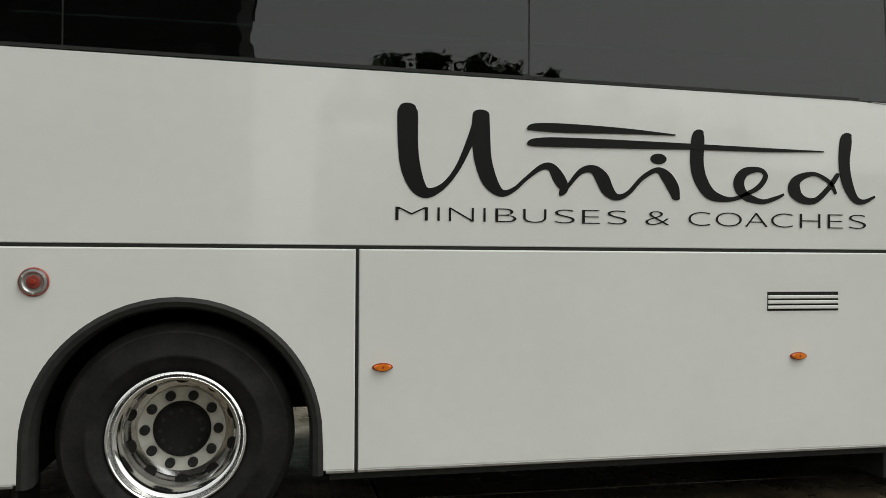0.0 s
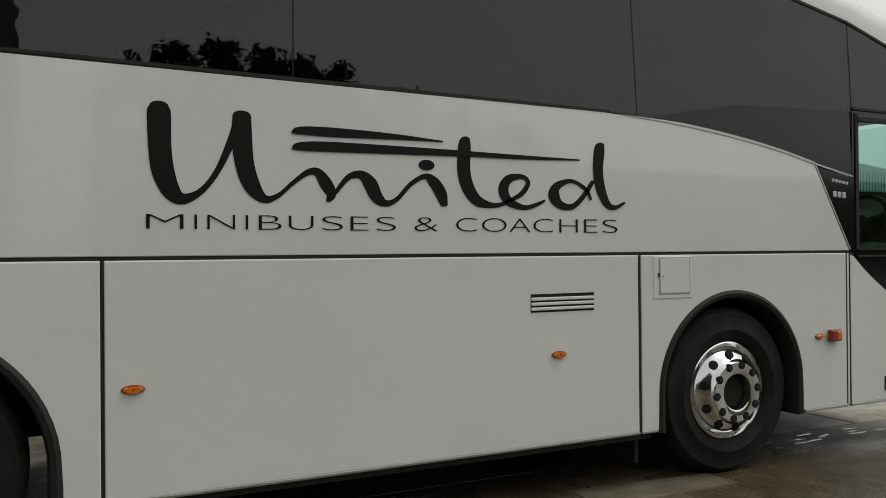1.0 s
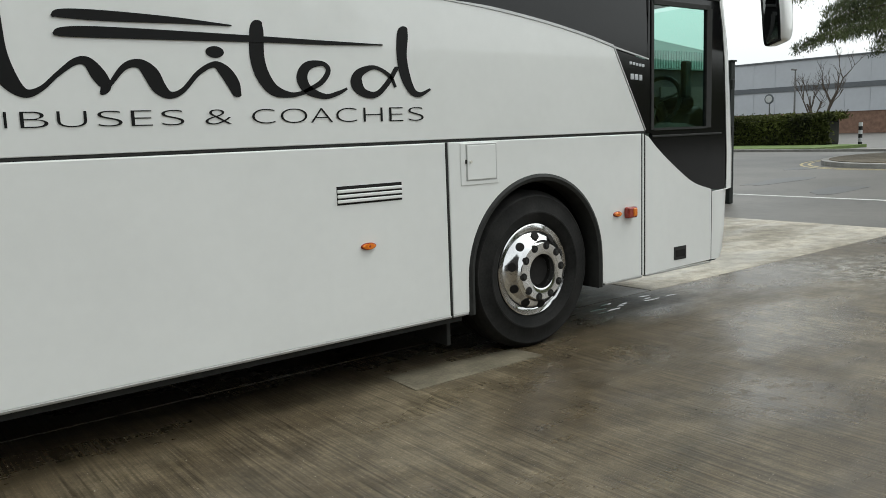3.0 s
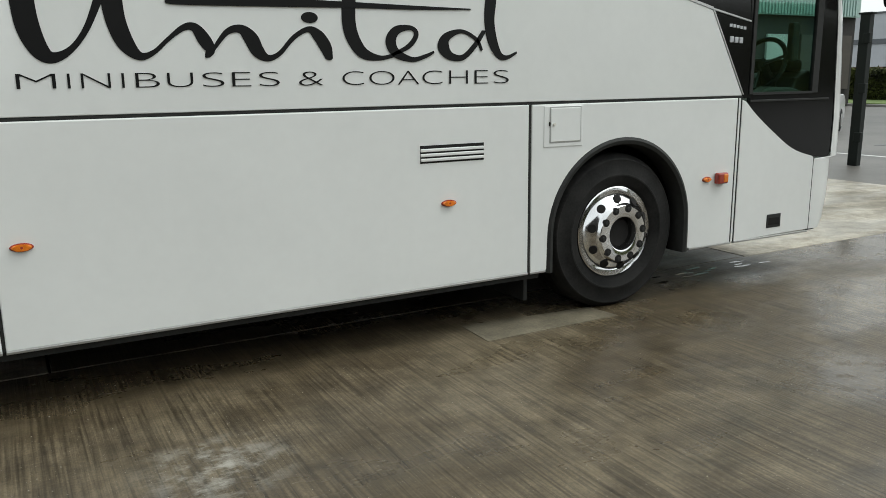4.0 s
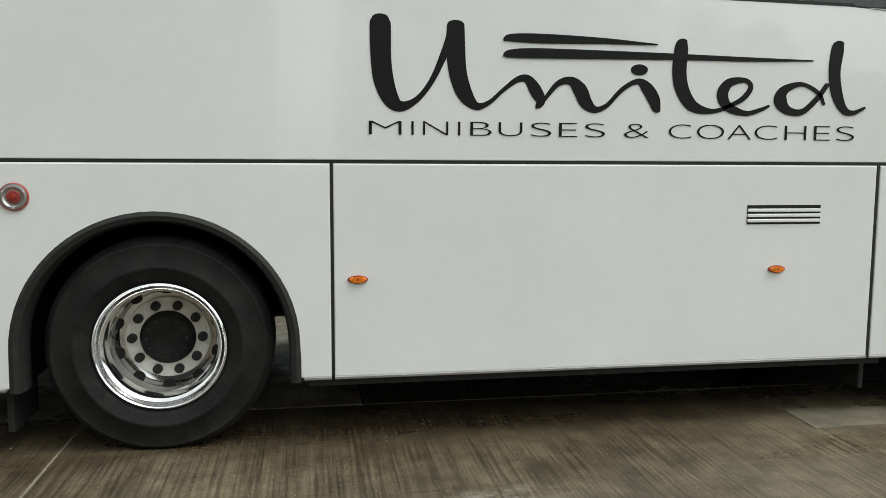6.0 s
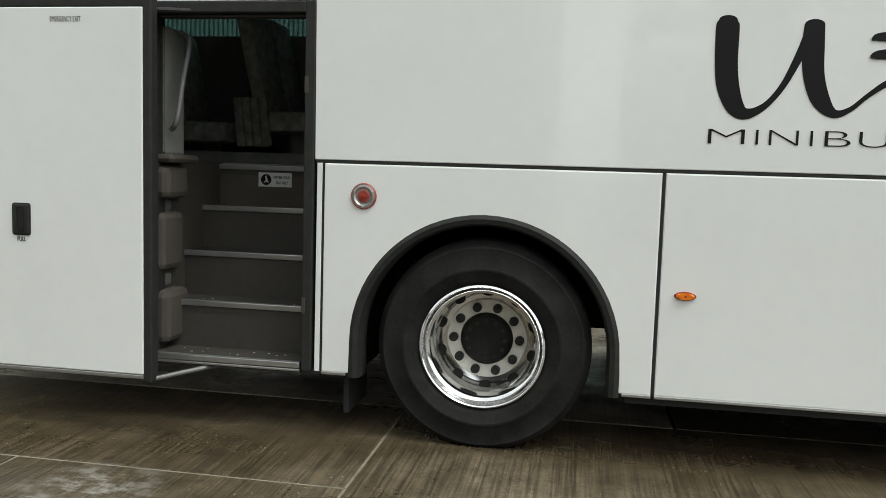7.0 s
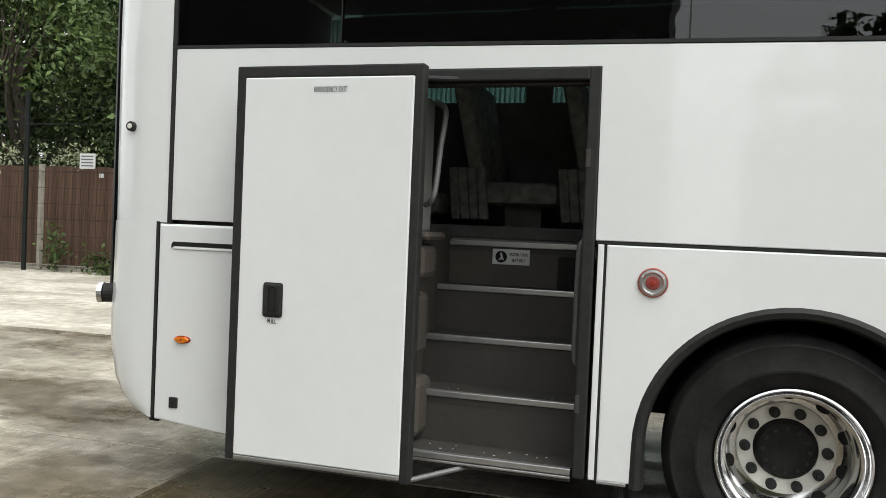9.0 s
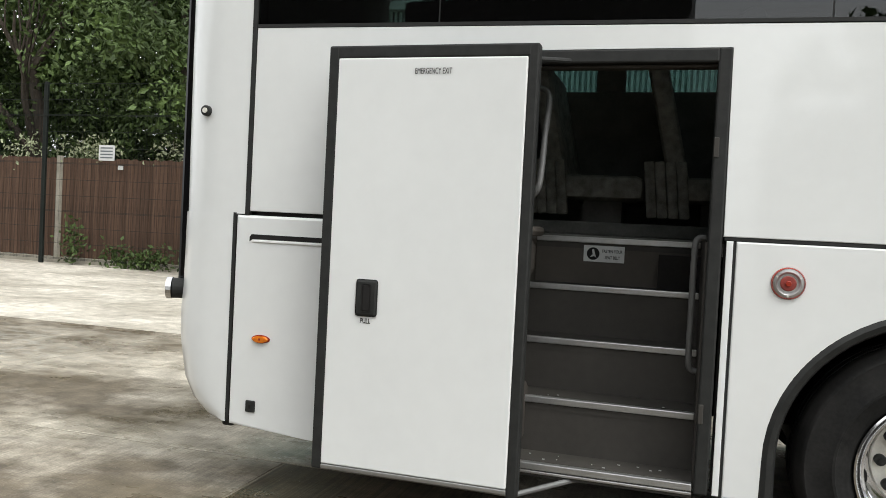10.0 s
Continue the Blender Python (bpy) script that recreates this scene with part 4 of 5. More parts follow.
for k in range(14):
    x, i = rs.uniform(-1.65, -0.95), rs.choice((0, 0, 0, 1))
    y, z = NOSES[i][0] + rs.uniform(0.05, 0.17), NOSES[i][1] - 0.003
    grit = box(x, x + rs.uniform(0.004, 0.012), y, y + 0.006, z, z + 0.002)
    tagged(part("grit", grit, SIGN_WHITE), "pale bit of grit on the step", "debris", group="grit on the step")
part("stair_side", box(-0.90, -0.87, 0.05, 1.1, 0.34, 1.36), STEP_GREY, coach)
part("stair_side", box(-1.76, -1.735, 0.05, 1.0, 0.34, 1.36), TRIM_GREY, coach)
for z0, z1, d in ((0.40, 0.68, 0.10), (0.78, 1.09, 0.07), (1.16, 1.33, 0.10)):
    part("moulding", box(-1.745, -1.735 + d, 0.06, 0.30, z0, z1, 0.035), TRIM_GREY, coach, "rounded grey stair moulding")
for z in (0.73, 1.125):
    part("hinge_bracket", box(-1.735, -1.70, 0.08, 0.22, z - 0.035, z + 0.03, 0.012), GREY_RAIL, coach)
part("ledge", box(-1.745, -1.61, 0.06, 0.36, 1.345, 1.39, 0.02), TRIM_GREY, coach)
part("side_lining", box(-1.745, -1.69, 0.10, 0.34, 1.39, 2.05, 0.01), PANEL_PALE, coach, "pale side lining panel")
part("grab_rail", tube(curve_pts([(-1.66, 0.15, 1.52), (-1.62, 0.10, 1.535), (-1.60, 0.10, 1.60), (-1.60, 0.16, 1.80), (-1.60, 0.22, 1.98), (-1.66, 0.24, 2.03)], 4), 0.014, 10), GREY_RAIL, coach, "grey curved grab rail", smooth=True)
part("grab_rail", tube(curve_pts([(-0.895, 0.31, 1.375), (-0.925, 0.30, 1.37), (-0.937, 0.29, 1.31), (-0.937, 0.28, 1.02), (-0.937, 0.28, 0.85), (-0.928, 0.29, 0.795), (-0.895, 0.30, 0.785)], 4), 0.014, 10), GREY_RAIL, coach, "grey grab rail", smooth=True)
stk = part("belt_notice", box(-1.485, -1.275, 0.868, 0.876, 1.222, 1.308, 0.002), SIGN_WHITE, coach, "pale notice with a round seat belt symbol")
part("symbol", disc(-1.435, 0.8655, 0.870, 1.265, 0.033, 24), VINYL, stk)
part("symbol_mark", plate([(-1.452, 1.245), (-1.437, 1.262), (-1.442, 1.285), (-1.432, 1.290), (-1.425, 1.265), (-1.418, 1.245), (-1.43, 1.252)], 0.864, 0.868), SIGN_WHITE, stk)
text("FASTEN YOUR", -1.388, -1.285, 1.272, 1.289, 0.8665, VINYL, stk, 0.02)
text("SEAT BELT", -1.374, -1.296, 1.239, 1.256, 0.8665, VINYL, stk, 0.02)


part("seat_podium", box(-3.0, 5.0, 1.46, 2.43, 1.36, 1.44, 0.01), CABIN, coach)


# cabin
def seat(x, y, lean=-0.22):
    s = new("coach_seat")
    s.parent, s.location = coach, (x, y, 1.36)
    tagged(s, "dark cloth double seat")
    cu = box(-0.24, 0.26, -0.42, 0.42, 0.14, 0.29, 0.05)
    part("cushion", cu, SEAT_CLOTH, s, smooth=True)
    for k in (-0.21, 0.21):
        bk = box(-0.06, 0.06, k - 0.2, k + 0.2, 0.22, 1.02, 0.05)
        bmesh.ops.transform(bk, matrix=Matrix.Translation((-0.2, 0, 0)) @ Matrix.Rotation(lean, 4, "Y"), verts=bk.verts[:])
        part("backrest", bk, SEAT_CLOTH, s, smooth=True)
    part("pedestal", box(-0.12, 0.12, -0.2, 0.2, 0.0, 0.16), CABIN, s)
    for k in range(4):
        rib = box(-0.03, 0.03, -0.43, -0.38, 0.0, 0.34, 0.012)
        bmesh.ops.transform(rib, matrix=Matrix.Translation((-0.40 + 0.062 * k, 0, 0.04)) @ Matrix.Rotation(-0.10, 4, "Y"), verts=rib.verts[:])
        part("side_rib", rib, SEAT_CLOTH, s, smooth=True)
    return s


first = seat(-2.28, 1.95)
for x in (-1.50, -0.78, 0.10, 1.00, 1.9, 2.72, 3.55, 4.38):
    copy_thing(first, pose(x, 1.95, 1.44))
for x in (-2.35, -0.35, 0.5, 1.35, 2.2, 3.05, 3.9, 4.65):
    copy_thing(first, pose(x, 0.58, 1.36))
SWX, SWY, SWZ = 6.02, 0.33, 1.60
sw_pts = [(SWX + 0.07 * math.sin(a), SWY + 0.21 * math.cos(a), SWZ + 0.19 * math.sin(a)) for a in [2 * math.pi * i / 28 for i in range(29)]]
stw = part("steering_wheel", tube(sw_pts, 0.018, 8), RUBBER, coach, "black steering wheel", smooth=True)
for a in (0.3, 2.8, 4.7):
    part("spoke", tube([(SWX, SWY, SWZ), (SWX + 0.07 * math.sin(a), SWY + 0.2 * math.cos(a), SWZ + 0.18 * math.sin(a))], 0.012, 6), GREY_RAIL, stw)
part("steering_column", tube([(SWX, SWY, SWZ), (SWX + 0.25, SWY, 1.2)], 0.05, 10), DARK, coach)
part("dashboard", plate([(6.12, 1.28), (6.22, 1.50), (6.36, 1.56), (6.50, 1.46), (6.54, 1.0), (6.12, 1.0)], 0.16, 2.35, 0.02), TRIM_GREY, coach, "grey moulded dashboard")
part("side_console", plate([(5.56, 1.34), (5.80, 1.44), (6.05, 1.43), (6.36, 1.36), (6.36, 0.95), (5.56, 0.95)], 0.06, 0.15, 0.02), TRIM_GREY, coach)
part("wheel_hub", disc(SWX - 0.02, SWY - 0.03, SWY + 0.03, SWZ, 0.05, 12), RUBBER, stw)
part("instrument_hood", box(6.16, 6.34, 0.20, 0.62, 1.54, 1.64, 0.03), DARK, coach)
part("cab_mirror", box(6.02, 6.10, 0.06, 0.12, 1.62, 1.90, 0.02), RUBBER, coach)

# ---- ground ----
def sheet(pts, z0, z1, bevel=0.0):
    """A flat slab with an outline in x and y."""
    bm = plate([(x, y) for x, y in pts], 0.0, z1 - z0, bevel)
    for v in bm.verts:
        x, d, y = v.co
        v.co = (x, y, z1 - d)
    return bm


def rect(x0, x1, y0, y1):
    return [(x0, y0), (x1, y0), (x1, y1), (x0, y1)]


tagged(part("ground", sheet(rect(-900, 900, -900, 900), -0.4, -0.10), ASPHALT), "damp asphalt ground reaching into the distance", "ground", kind="structure")
yard = tagged(part("yard_bed", sheet(rect(-60, 11.62, -40, 12.9), -0.3, -0.03), DARK), "wet brushed concrete yard cast in slabs with narrow joints", "pavement", kind="structure")
JOINT = 0.008
SLABS = (
    (-0.48, 11.62, -7.0, 0.62, CONCRETE_WET), (-3.06, -0.48, -0.60, 0.62, CONCRETE_WET), (-2.02, -0.48, -7.0, -0.60, CONCRETE_WET),
    (-6.2, -2.02, -7.0, -0.60, CONCRETE_WET), (-7.2, -3.06, -0.60, 0.62, CONCRETE_DAMP),
    (-6.4, 1.0, 0.62, 4.4, CONCRETE_DAMP), (1.0, 6.4, 0.62, 6.6, CONCRETE_WET), (6.4, 11.62, 0.62, 6.6, CONCRETE_DRY),
    (-14.0, -6.4, 0.62, 4.4, CONCRETE_DAMP), (-20.0, 1.0, 4.4, 12.9, CONCRETE_PALE), (1.0, 11.62, 6.6, 12.9, CONCRETE_DRY),
    (-60.0, -14.0, 0.62, 4.4, CONCRETE_PALE), (-60.0, -20.0, 4.4, 12.9, CONCRETE_PALE),
    (-14.0, -7.2, -0.60, 0.62, CONCRETE_WET), (-60.0, -14.0, -0.60, 0.62, CONCRETE_DRY), (-60.0, -6.2, -7.0, -0.60, CONCRETE_WET), (-60.0, 11.62, -40.0, -7.0, CONCRETE_WET),
)
for x0, x1, y0, y1, m in SLABS:
    part("slab", sheet(rect(x0 + JOINT, x1 - JOINT, y0 + JOINT, y1 - JOINT), -0.06, 0.0, 0.004), m, yard)
JOINT_FILL = mat("pale_joint_filler", (0.20, 0.175, 0.13), 0.7, var=0.3, scale=8)
for x0, x1, y0, y1 in ((-60, -3.0, 0.613, 0.627), (5.6, 11.62, 0.613, 0.627), (-60, -0.48, -0.607, -0.593), (-0.487, -0.473, -7, 0.61), (-3.067, -3.053, -0.59, 0.61), (-2.027, -2.013, -7, -0.61)):
    part("joint_filler", sheet(rect(x0, x1, y0, y1), -0.03, -0.003), JOINT_FILL, yard)
part("repair_patch", sheet([(3.31, 0.17), (3.295, -0.165), (4.30, -0.155), (4.262, 0.09)], -0.02, 0.005), CONCRETE_PATCH, yard, "paler square repair in the concrete")
rb = random.Random(3)


def blot(cx, cy, rx, ry, m, z, n=40, rough=0.35):
    ph = [rb.uniform(0, 6.28) for _ in range(5)]
    pts = []
    for i in range(n):
        a = 2 * math.pi * i / n
        k = 1 + rough * sum(math.sin((j + 2) * a + ph[j]) / (j + 2) for j in range(5)) + rb.uniform(-0.02, 0.02)
        pts.append((cx + rx * k * math.cos(a), cy + ry * k * math.sin(a)))
    return sheet(pts, -0.02, z)


PUDDLE = mat("standing_water", (0.055, 0.048, 0.038), 0.06, var=0.2, scale=3, bump=0.03, bump_scale=9)
for _ in range(14):
    r = rb.uniform(0.014, 0.036)
    tagged(part("puddle", blot(rb.uniform(4.95, 6.4), rb.uniform(0.30, 0.62), r * 2.2, r * 0.5, PUDDLE, 0.0015, 24, 0.5), PUDDLE), "small shallow puddle on the concrete", "puddle", group="puddles on the yard", kind="structure")
gr = random.Random(11)
gv, gf = [], []
for _ in range(900):
    x, y, s = gr.uniform(-5, 7), gr.uniform(-2.2, 0.4), gr.uniform(0.0015, 0.0038)
    b = len(gv)
    gv += [(x - s, y, 0.0), (x, y - s, 0.0), (x + s, y, 0.0), (x, y + s, 0.0), (x, y, s * 1.2)]
    gf += [(b, b + 1, b + 4), (b + 1, b + 2, b + 4), (b + 2, b + 3, b + 4), (b + 3, b, b + 4)]
me = bpy.data.meshes.new("grit")
me.from_pydata(gv, [], gf)
me.materials.append(POST_CONCRETE)
tagged(new("loose_grit", me), "pale loose grit scattered over the wet concrete", "grit", kind="stuff")

# road beyond the yard
tagged(part("road", sheet(rect(11.63, 200, -200, 200), -0.08, -0.004), ASPHALT), "worn grey asphalt road and turning area", "road", kind="structure")
tagged(part("white_line", sheet(rect(15.20, 15.32, -3, 9), -0.02, 0.0), PAINT_LINE), "worn white road line", "road marking", kind="structure")
tagged(part("verge", sheet(rect(36.4, 41.6, 14.8, 60), -0.05, 0.14), GRASS), "strip of verge grass below the hedge", "grass", kind="structure")
tagged(part("kerb", sheet(rect(36.1, 36.38, 8, 60), -0.05, 0.11, 0.02), KERB), "pale stone kerb along the road", "kerb", kind="structure")
isl = thing("traffic_island", "low kerbed island with worn yellow edge lines", "island", kind="structure")
IC, IR = (29.5, 6.6), (5.2, 3.4)
def oval(k):
    return [(IC[0] + IR[0] * k * math.cos(2 * math.pi * i / 48), IC[1] + IR[1] * k * math.sin(2 * math.pi * i / 48)) for i in range(48)]


part("kerb_ring", sheet(oval(1.0), -0.02, 0.13, 0.02), KERB, isl)
part("earth", sheet(oval(0.94), 0.0, 0.15), mat("bare_earth", (0.12, 0.10, 0.07), 0.95, var=0.35, scale=2, bump=0.4), isl)
for k0 in (1.08, 1.14):
    a, b = oval(k0), oval(k0 + 0.022)
    part("edge_line", loft([[(x, y, 0.002), (u, v, 0.002)] for (x, y), (u, v) in zip(a + a[:1], b + b[:1])]), YELLOW_LINE, isl)
for cx, cy, rx, ry in ((19, 6.5, 1.6, 0.35), (24, 8.6, 1.2, 0.3), (17, 4.2, 1.0, 0.4)):
    tagged(part("tar_patch", blot(cx, cy, rx, ry, ASPHALT, 0.0), mat("dark_tar", (0.045, 0.045, 0.045), 0.45, var=0.2)), "dark mended patch in the asphalt", "patch", group="patches on the road", kind="structure")


# ---- plants ----
def leaf_mesh(name, centres, size, material, parent, rng, droop=0.0, kind="", slim=0.5):
    """Many small bent leaves round the given points, one mesh."""
    n = len(centres)
    c = np.asarray(centres, float)
    a = rng.normal(size=(n, 3))
    a[:, 2] -= droop
    a /= np.linalg.norm(a, axis=1)[:, None]
    b = np.cross(a, rng.normal(size=(n, 3)))
    b /= np.linalg.norm(b, axis=1)[:, None]
    s = (size * rng.uniform(0.6, 1.3, n))[:, None]
    w = s * slim
    v = np.stack([c - a * s, c + b * w + np.cross(a, b) * w * 0.3, c + a * s, c - b * w + np.cross(a, b) * w * 0.3], 1).reshape(-1, 3)
    q = np.arange(4 * n).reshape(-1, 4)
    m = bpy.data.meshes.new(name)
    m.from_pydata(v.tolist(), [], q.tolist())
    m.materials.append(material)
    ob = new(name, m)
    ob.parent = parent
    if kind:
        tagged(ob, kind=kind)
    return ob


def limb(bm, p, d, length, r, depth, rng, tips, spread=0.7, lift=0.15):
    """A bent tapering limb that forks."""
    pts = [Vector(p)]
    d = Vector(d).normalized()
    for _ in range(4):
        d = (d + Vector((rng.uniform(-0.2, 0.2), rng.uniform(-0.2, 0.2), rng.uniform(-0.1, 0.2) + lift * 0.3))).normalized()
        pts.append(pts[-1] + d * length / 4)
    t = tube(pts, [r * (1 - 0.55 * i / 4) for i in range(5)], 6)
    m = bpy.data.meshes.new("tmp")
    t.to_mesh(m)
    t.free()
    bm.from_mesh(m)
    bpy.data.meshes.remove(m)
    if depth == 0:
        tips.append(pts[-1])
        return
    tips.append(pts[-1])
    for _ in range(3 if depth > 1 else 4):
        k = Vector((rng.uniform(-1, 1), rng.uniform(-1, 1), rng.uniform(-0.3, 0.8))) * spread
        limb(bm, pts[rng.choice((2, 3, 4))], d + k, length * rng.uniform(0.55, 0.75), r * 0.5, depth - 1, rng, tips, spread, lift)


def broadleaf(x, y, height, crown, seed, leaves, group, label, low=0.25, size=0.13, material=None):
    rng, nr = random.Random(seed), np.random.default_rng(seed)
    t = thing("tree", label, "tree", group=group, at=(x, y, 0))
    bm, tips = bmesh.new(), []
    limb(bm, (0, 0, 0), (0, 0, 1), height * 0.4, height * 0.022, 3, rng, tips, 0.8)
    part("trunk", bm, BARK, t, smooth=True)
    pts = []
    for _ in range(46):
        u = rng.uniform(low, 1.0)
        rad = crown * math.sin(math.pi * min(1, 0.18 + 0.8 * (u - low) / (1 - low))) * rng.uniform(0.45, 1.0)
        a = rng.uniform(0, 2 * math.pi)
        c = np.array([rad * math.cos(a), rad * math.sin(a), u * height])
        k = leaves // 46
        pts.append(c + nr.normal(size=(k, 3)) * np.array([0.55, 0.55, 0.32]) * crown * 0.30)
    leaf_mesh("crown", np.concatenate(pts), size, material or LEAF, t, nr)
    return t


def cedar(x, y, height, seed):
    rng, nr = random.Random(seed), np.random.default_rng(seed)
    t = thing("conifer", "tall cedar with drooping layered green branches", "tree", at=(x, y, 0))
    part("trunk", tube([(0, 0, 0), (0.05, 0, height * 0.4), (0, 0.05, height * 0.8), (0, 0, height)], [0.38, 0.28, 0.12, 0.02], 12), BARK, t, smooth=True)
    bm, needles = bmesh.new(), []
    for z in np.arange(4.6, height - 0.5, 0.50):
        reach = 8.2 * (1 - (z / height) ** 2.2) * rng.uniform(0.8, 1.08)
        a0 = rng.uniform(0, 6.28)
        for k in range(6):
            a = a0 + k * 1.05 + rng.uniform(-0.25, 0.25)
            r = reach * rng.uniform(0.72, 1.0)
            pts = [Vector((math.cos(a) * r * u, math.sin(a) * r * u, z + r * (0.26 * u - 0.33 * u * u))) for u in (0, 0.25, 0.5, 0.75, 1.0)]
            b = tube(pts, [0.07, 0.055, 0.04, 0.025, 0.008], 5)
            m = bpy.data.meshes.new("tmp")
            b.to_mesh(m)
            b.free()
            bm.from_mesh(m)
            bpy.data.meshes.remove(m)
            side = np.array([-math.sin(a), math.cos(a), 0])
            for u in np.linspace(0.22, 1.0, 15):
                p = np.array([math.cos(a) * r * u, math.sin(a) * r * u, z + r * (0.26 * u - 0.33 * u * u)])
                wide = 0.34 * r * (1.08 - u) + 0.08
                for q in (-1, 1):
                    for f in np.linspace(0.1, 1, 4):
                        c = p + side * q * wide * f + np.array([math.cos(a), math.sin(a), 0]) * wide * f * 0.5 - np.array([0, 0, 0.10 + 0.22 * f * wide])
                        needles.append(c + nr.normal(size=(20, 3)) * np.array([0.08, 0.08, 0.12]))
    part("branch_work", bm, BARK, t, smooth=True)
    leaf_mesh("foliage", np.concatenate(needles), 0.075, NEEDLE, t, nr, droop=1.8, slim=0.2)
    return t


cedar(33.0, 7.6, 13.5, 7)
for i, (x, y, h, c) in enumerate(((-24.5, 17.5, 13, 4.2), (-20.0, 16.8, 14, 4.4), (-16.0, 17.6, 13, 4.0), (-12.4, 16.6, 12, 3.8), (-27, 21, 16, 5), (-18.0, 22, 16, 5.5), (-10.5, 20.5, 15, 5.0), (-30, 17.5, 13, 4))):
    broadleaf(x, y, h, c, 20 + i, 30000, "trees behind the fence", "broad green leafy tree behind the timber fence", low=0.14, size=0.10)

nw = np.random.default_rng(31)
wood = thing("woodland", "dense dark green woodland behind the yard", "woodland", kind="stuff")
cl = np.stack([nw.uniform(-60, 4, 260), nw.uniform(22, 34, 260), nw.uniform(1, 19, 260)], 1)
# leaf green darkened, so the shade within the wood is in its colour
leaf_mesh("foliage", (cl[nw.integers(0, 260, 60000)] + nw.normal(size=(60000, 3)) * np.array([1.5, 1.2, 1.2])), 0.20, mat("shaded_leaf_green", (0.022, 0.040, 0.013), 0.7, var=0.5, scale=0.4, second=(0.05, 0.08, 0.022), spec=0.2), wood, nw)
for x in range(-58, 4, 4):
    part("trunk", tube([(x, 27, 0), (x + 0.3, 27, 6), (x, 27.2, 13)], [0.3, 0.22, 0.08], 8), BARK, wood)

# hedge
nr = np.random.default_rng(4)
hedge = thing("hedge", "clipped dense green hedge with yellowing tips", "hedge", at=(0, 0, 0))
# near-black core box stands in for the shade inside the hedge
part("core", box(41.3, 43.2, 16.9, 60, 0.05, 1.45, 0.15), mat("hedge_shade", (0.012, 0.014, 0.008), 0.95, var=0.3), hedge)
n = 22000
face = nr.uniform(size=n)
hx = np.where(face < 0.5, 41.2 + nr.normal(size=n) * 0.09, nr.uniform(41.1, 43.3, n))
hy = nr.uniform(16.6, 34, n)
end = nr.uniform(size=n) < 0.06
hy = np.where(end, 16.7 + nr.normal(size=n) * 0.15, hy)
hz = np.where(face < 0.5, nr.uniform(0.05, 1.62, n), 1.58 + nr.normal(size=n) * 0.09)
leaf_mesh("leaves", np.stack([hx, hy, hz], 1), 0.085, HEDGE, hedge, nr)

# bare tree by the warehouse
rng = random.Random(9)
bt = thing("bare_tree", "small bare spreading tree in bud", "tree", at=(58.0, 25.6, 0))
bm, tips = bmesh.new(), []
for _ in range(2):
    limb(bm, (0, 0, 0), (rng.uniform(-0.1, 0.1), rng.uniform(-0.1, 0.1), 1), 2.7, 0.16, 4, rng, tips, 0.95, 0.2)
part("branch_work", bm, BARK, bt, smooth=True)

# ---- far buildings ----
wh = thing("warehouse", "long pale grey clad warehouse on a brown brick base", "building", kind="structure")
part("brick_base", box(80, 95, -40, 130, 0, 2.1), BRICK, wh)
part("cladding_wall", box(79.9, 95, -40, 130, 2.1, 7.35), CLADDING, wh)
part("dark_band", box(79.8, 80.0, -40, 130, 4.35, 4.85), CLAD_BAND, wh)
part("parapet", box(79.75, 95, -40, 130, 7.35, 7.5), CLAD_BAND, wh)
for k in range(42):
    part("sheet_rib", box(79.86, 79.9, -4 + 2.4 * k, -3.94 + 2.4 * k, 2.1, 7.35), CLADDING, wh)
shed = thing("green_shed", "shed of pale green corrugated sheeting with dark doors", "building", kind="structure")
part("sheeting_back", box(-9, 17, 10.3, 10.6, 2.7, 5.2), GREEN_SHEET, shed)
cv = bmesh.new()
for k in range(290):
    x = -9 + 0.09 * k
    box(x, x + 0.045, 10.24, 10.32, 2.7, 5.2, 0, cv)
part("sheeting_ribs", cv, GREEN_SHEET, shed)
part("shed_wall", box(-9, 17, 10.4, 18, 0, 2.7), DEPOT_WALL, shed)
part("shed_roof", sheet(rect(-9.4, 17.4, 10.1, 18), 5.2, 5.35), GREEN_SHEET, shed)
for x in (-6, -2, 2, 6, 10, 14):
    part("window_strip", box(x, x + 1.6, 10.36, 10.42, 1.0, 2.3), SIGN_WHITE, shed)
annex = thing("gabled_annex", "pale green sheeted annex over a dark glazed ground floor", "building", kind="structure")
part("annex_wall", box(16, 36.2, 20.2, 30, 0, 4.0), DEPOT_WALL, annex)
part("annex_sheeting", plate([(16, 4.0), (36.2, 4.0), (36.2, 4.9), (30, 5.5), (16, 5.0)], 20.0, 30, 0), GREEN_SHEET, annex)
cv = bmesh.new()
for k in range(100):
    box(16 + 0.2 * k, 16.1 + 0.2 * k, 19.95, 20.0, 4.05, 4.85, 0, cv)
part("sheeting_ribs", cv, GREEN_SHEET, annex)
for k in range(9):
    part("window_strip", box(17 + 2.2 * k, 18.3 + 2.2 * k, 20.1, 20.25, 0.8, 3.2), SIGN_WHITE if k % 3 == 0 else TRIM_GREY, annex)
depot = thing("depot_building", "tall dark brick depot building across the yard", "building", kind="structure")
part("wall", box(-70, -1.25, -50, -30, 0, 17), DEPOT_WALL, depot)
part("parapet", box(-70.2, -1.1, -50, -29.85, 17, 17.3), KERB, depot)
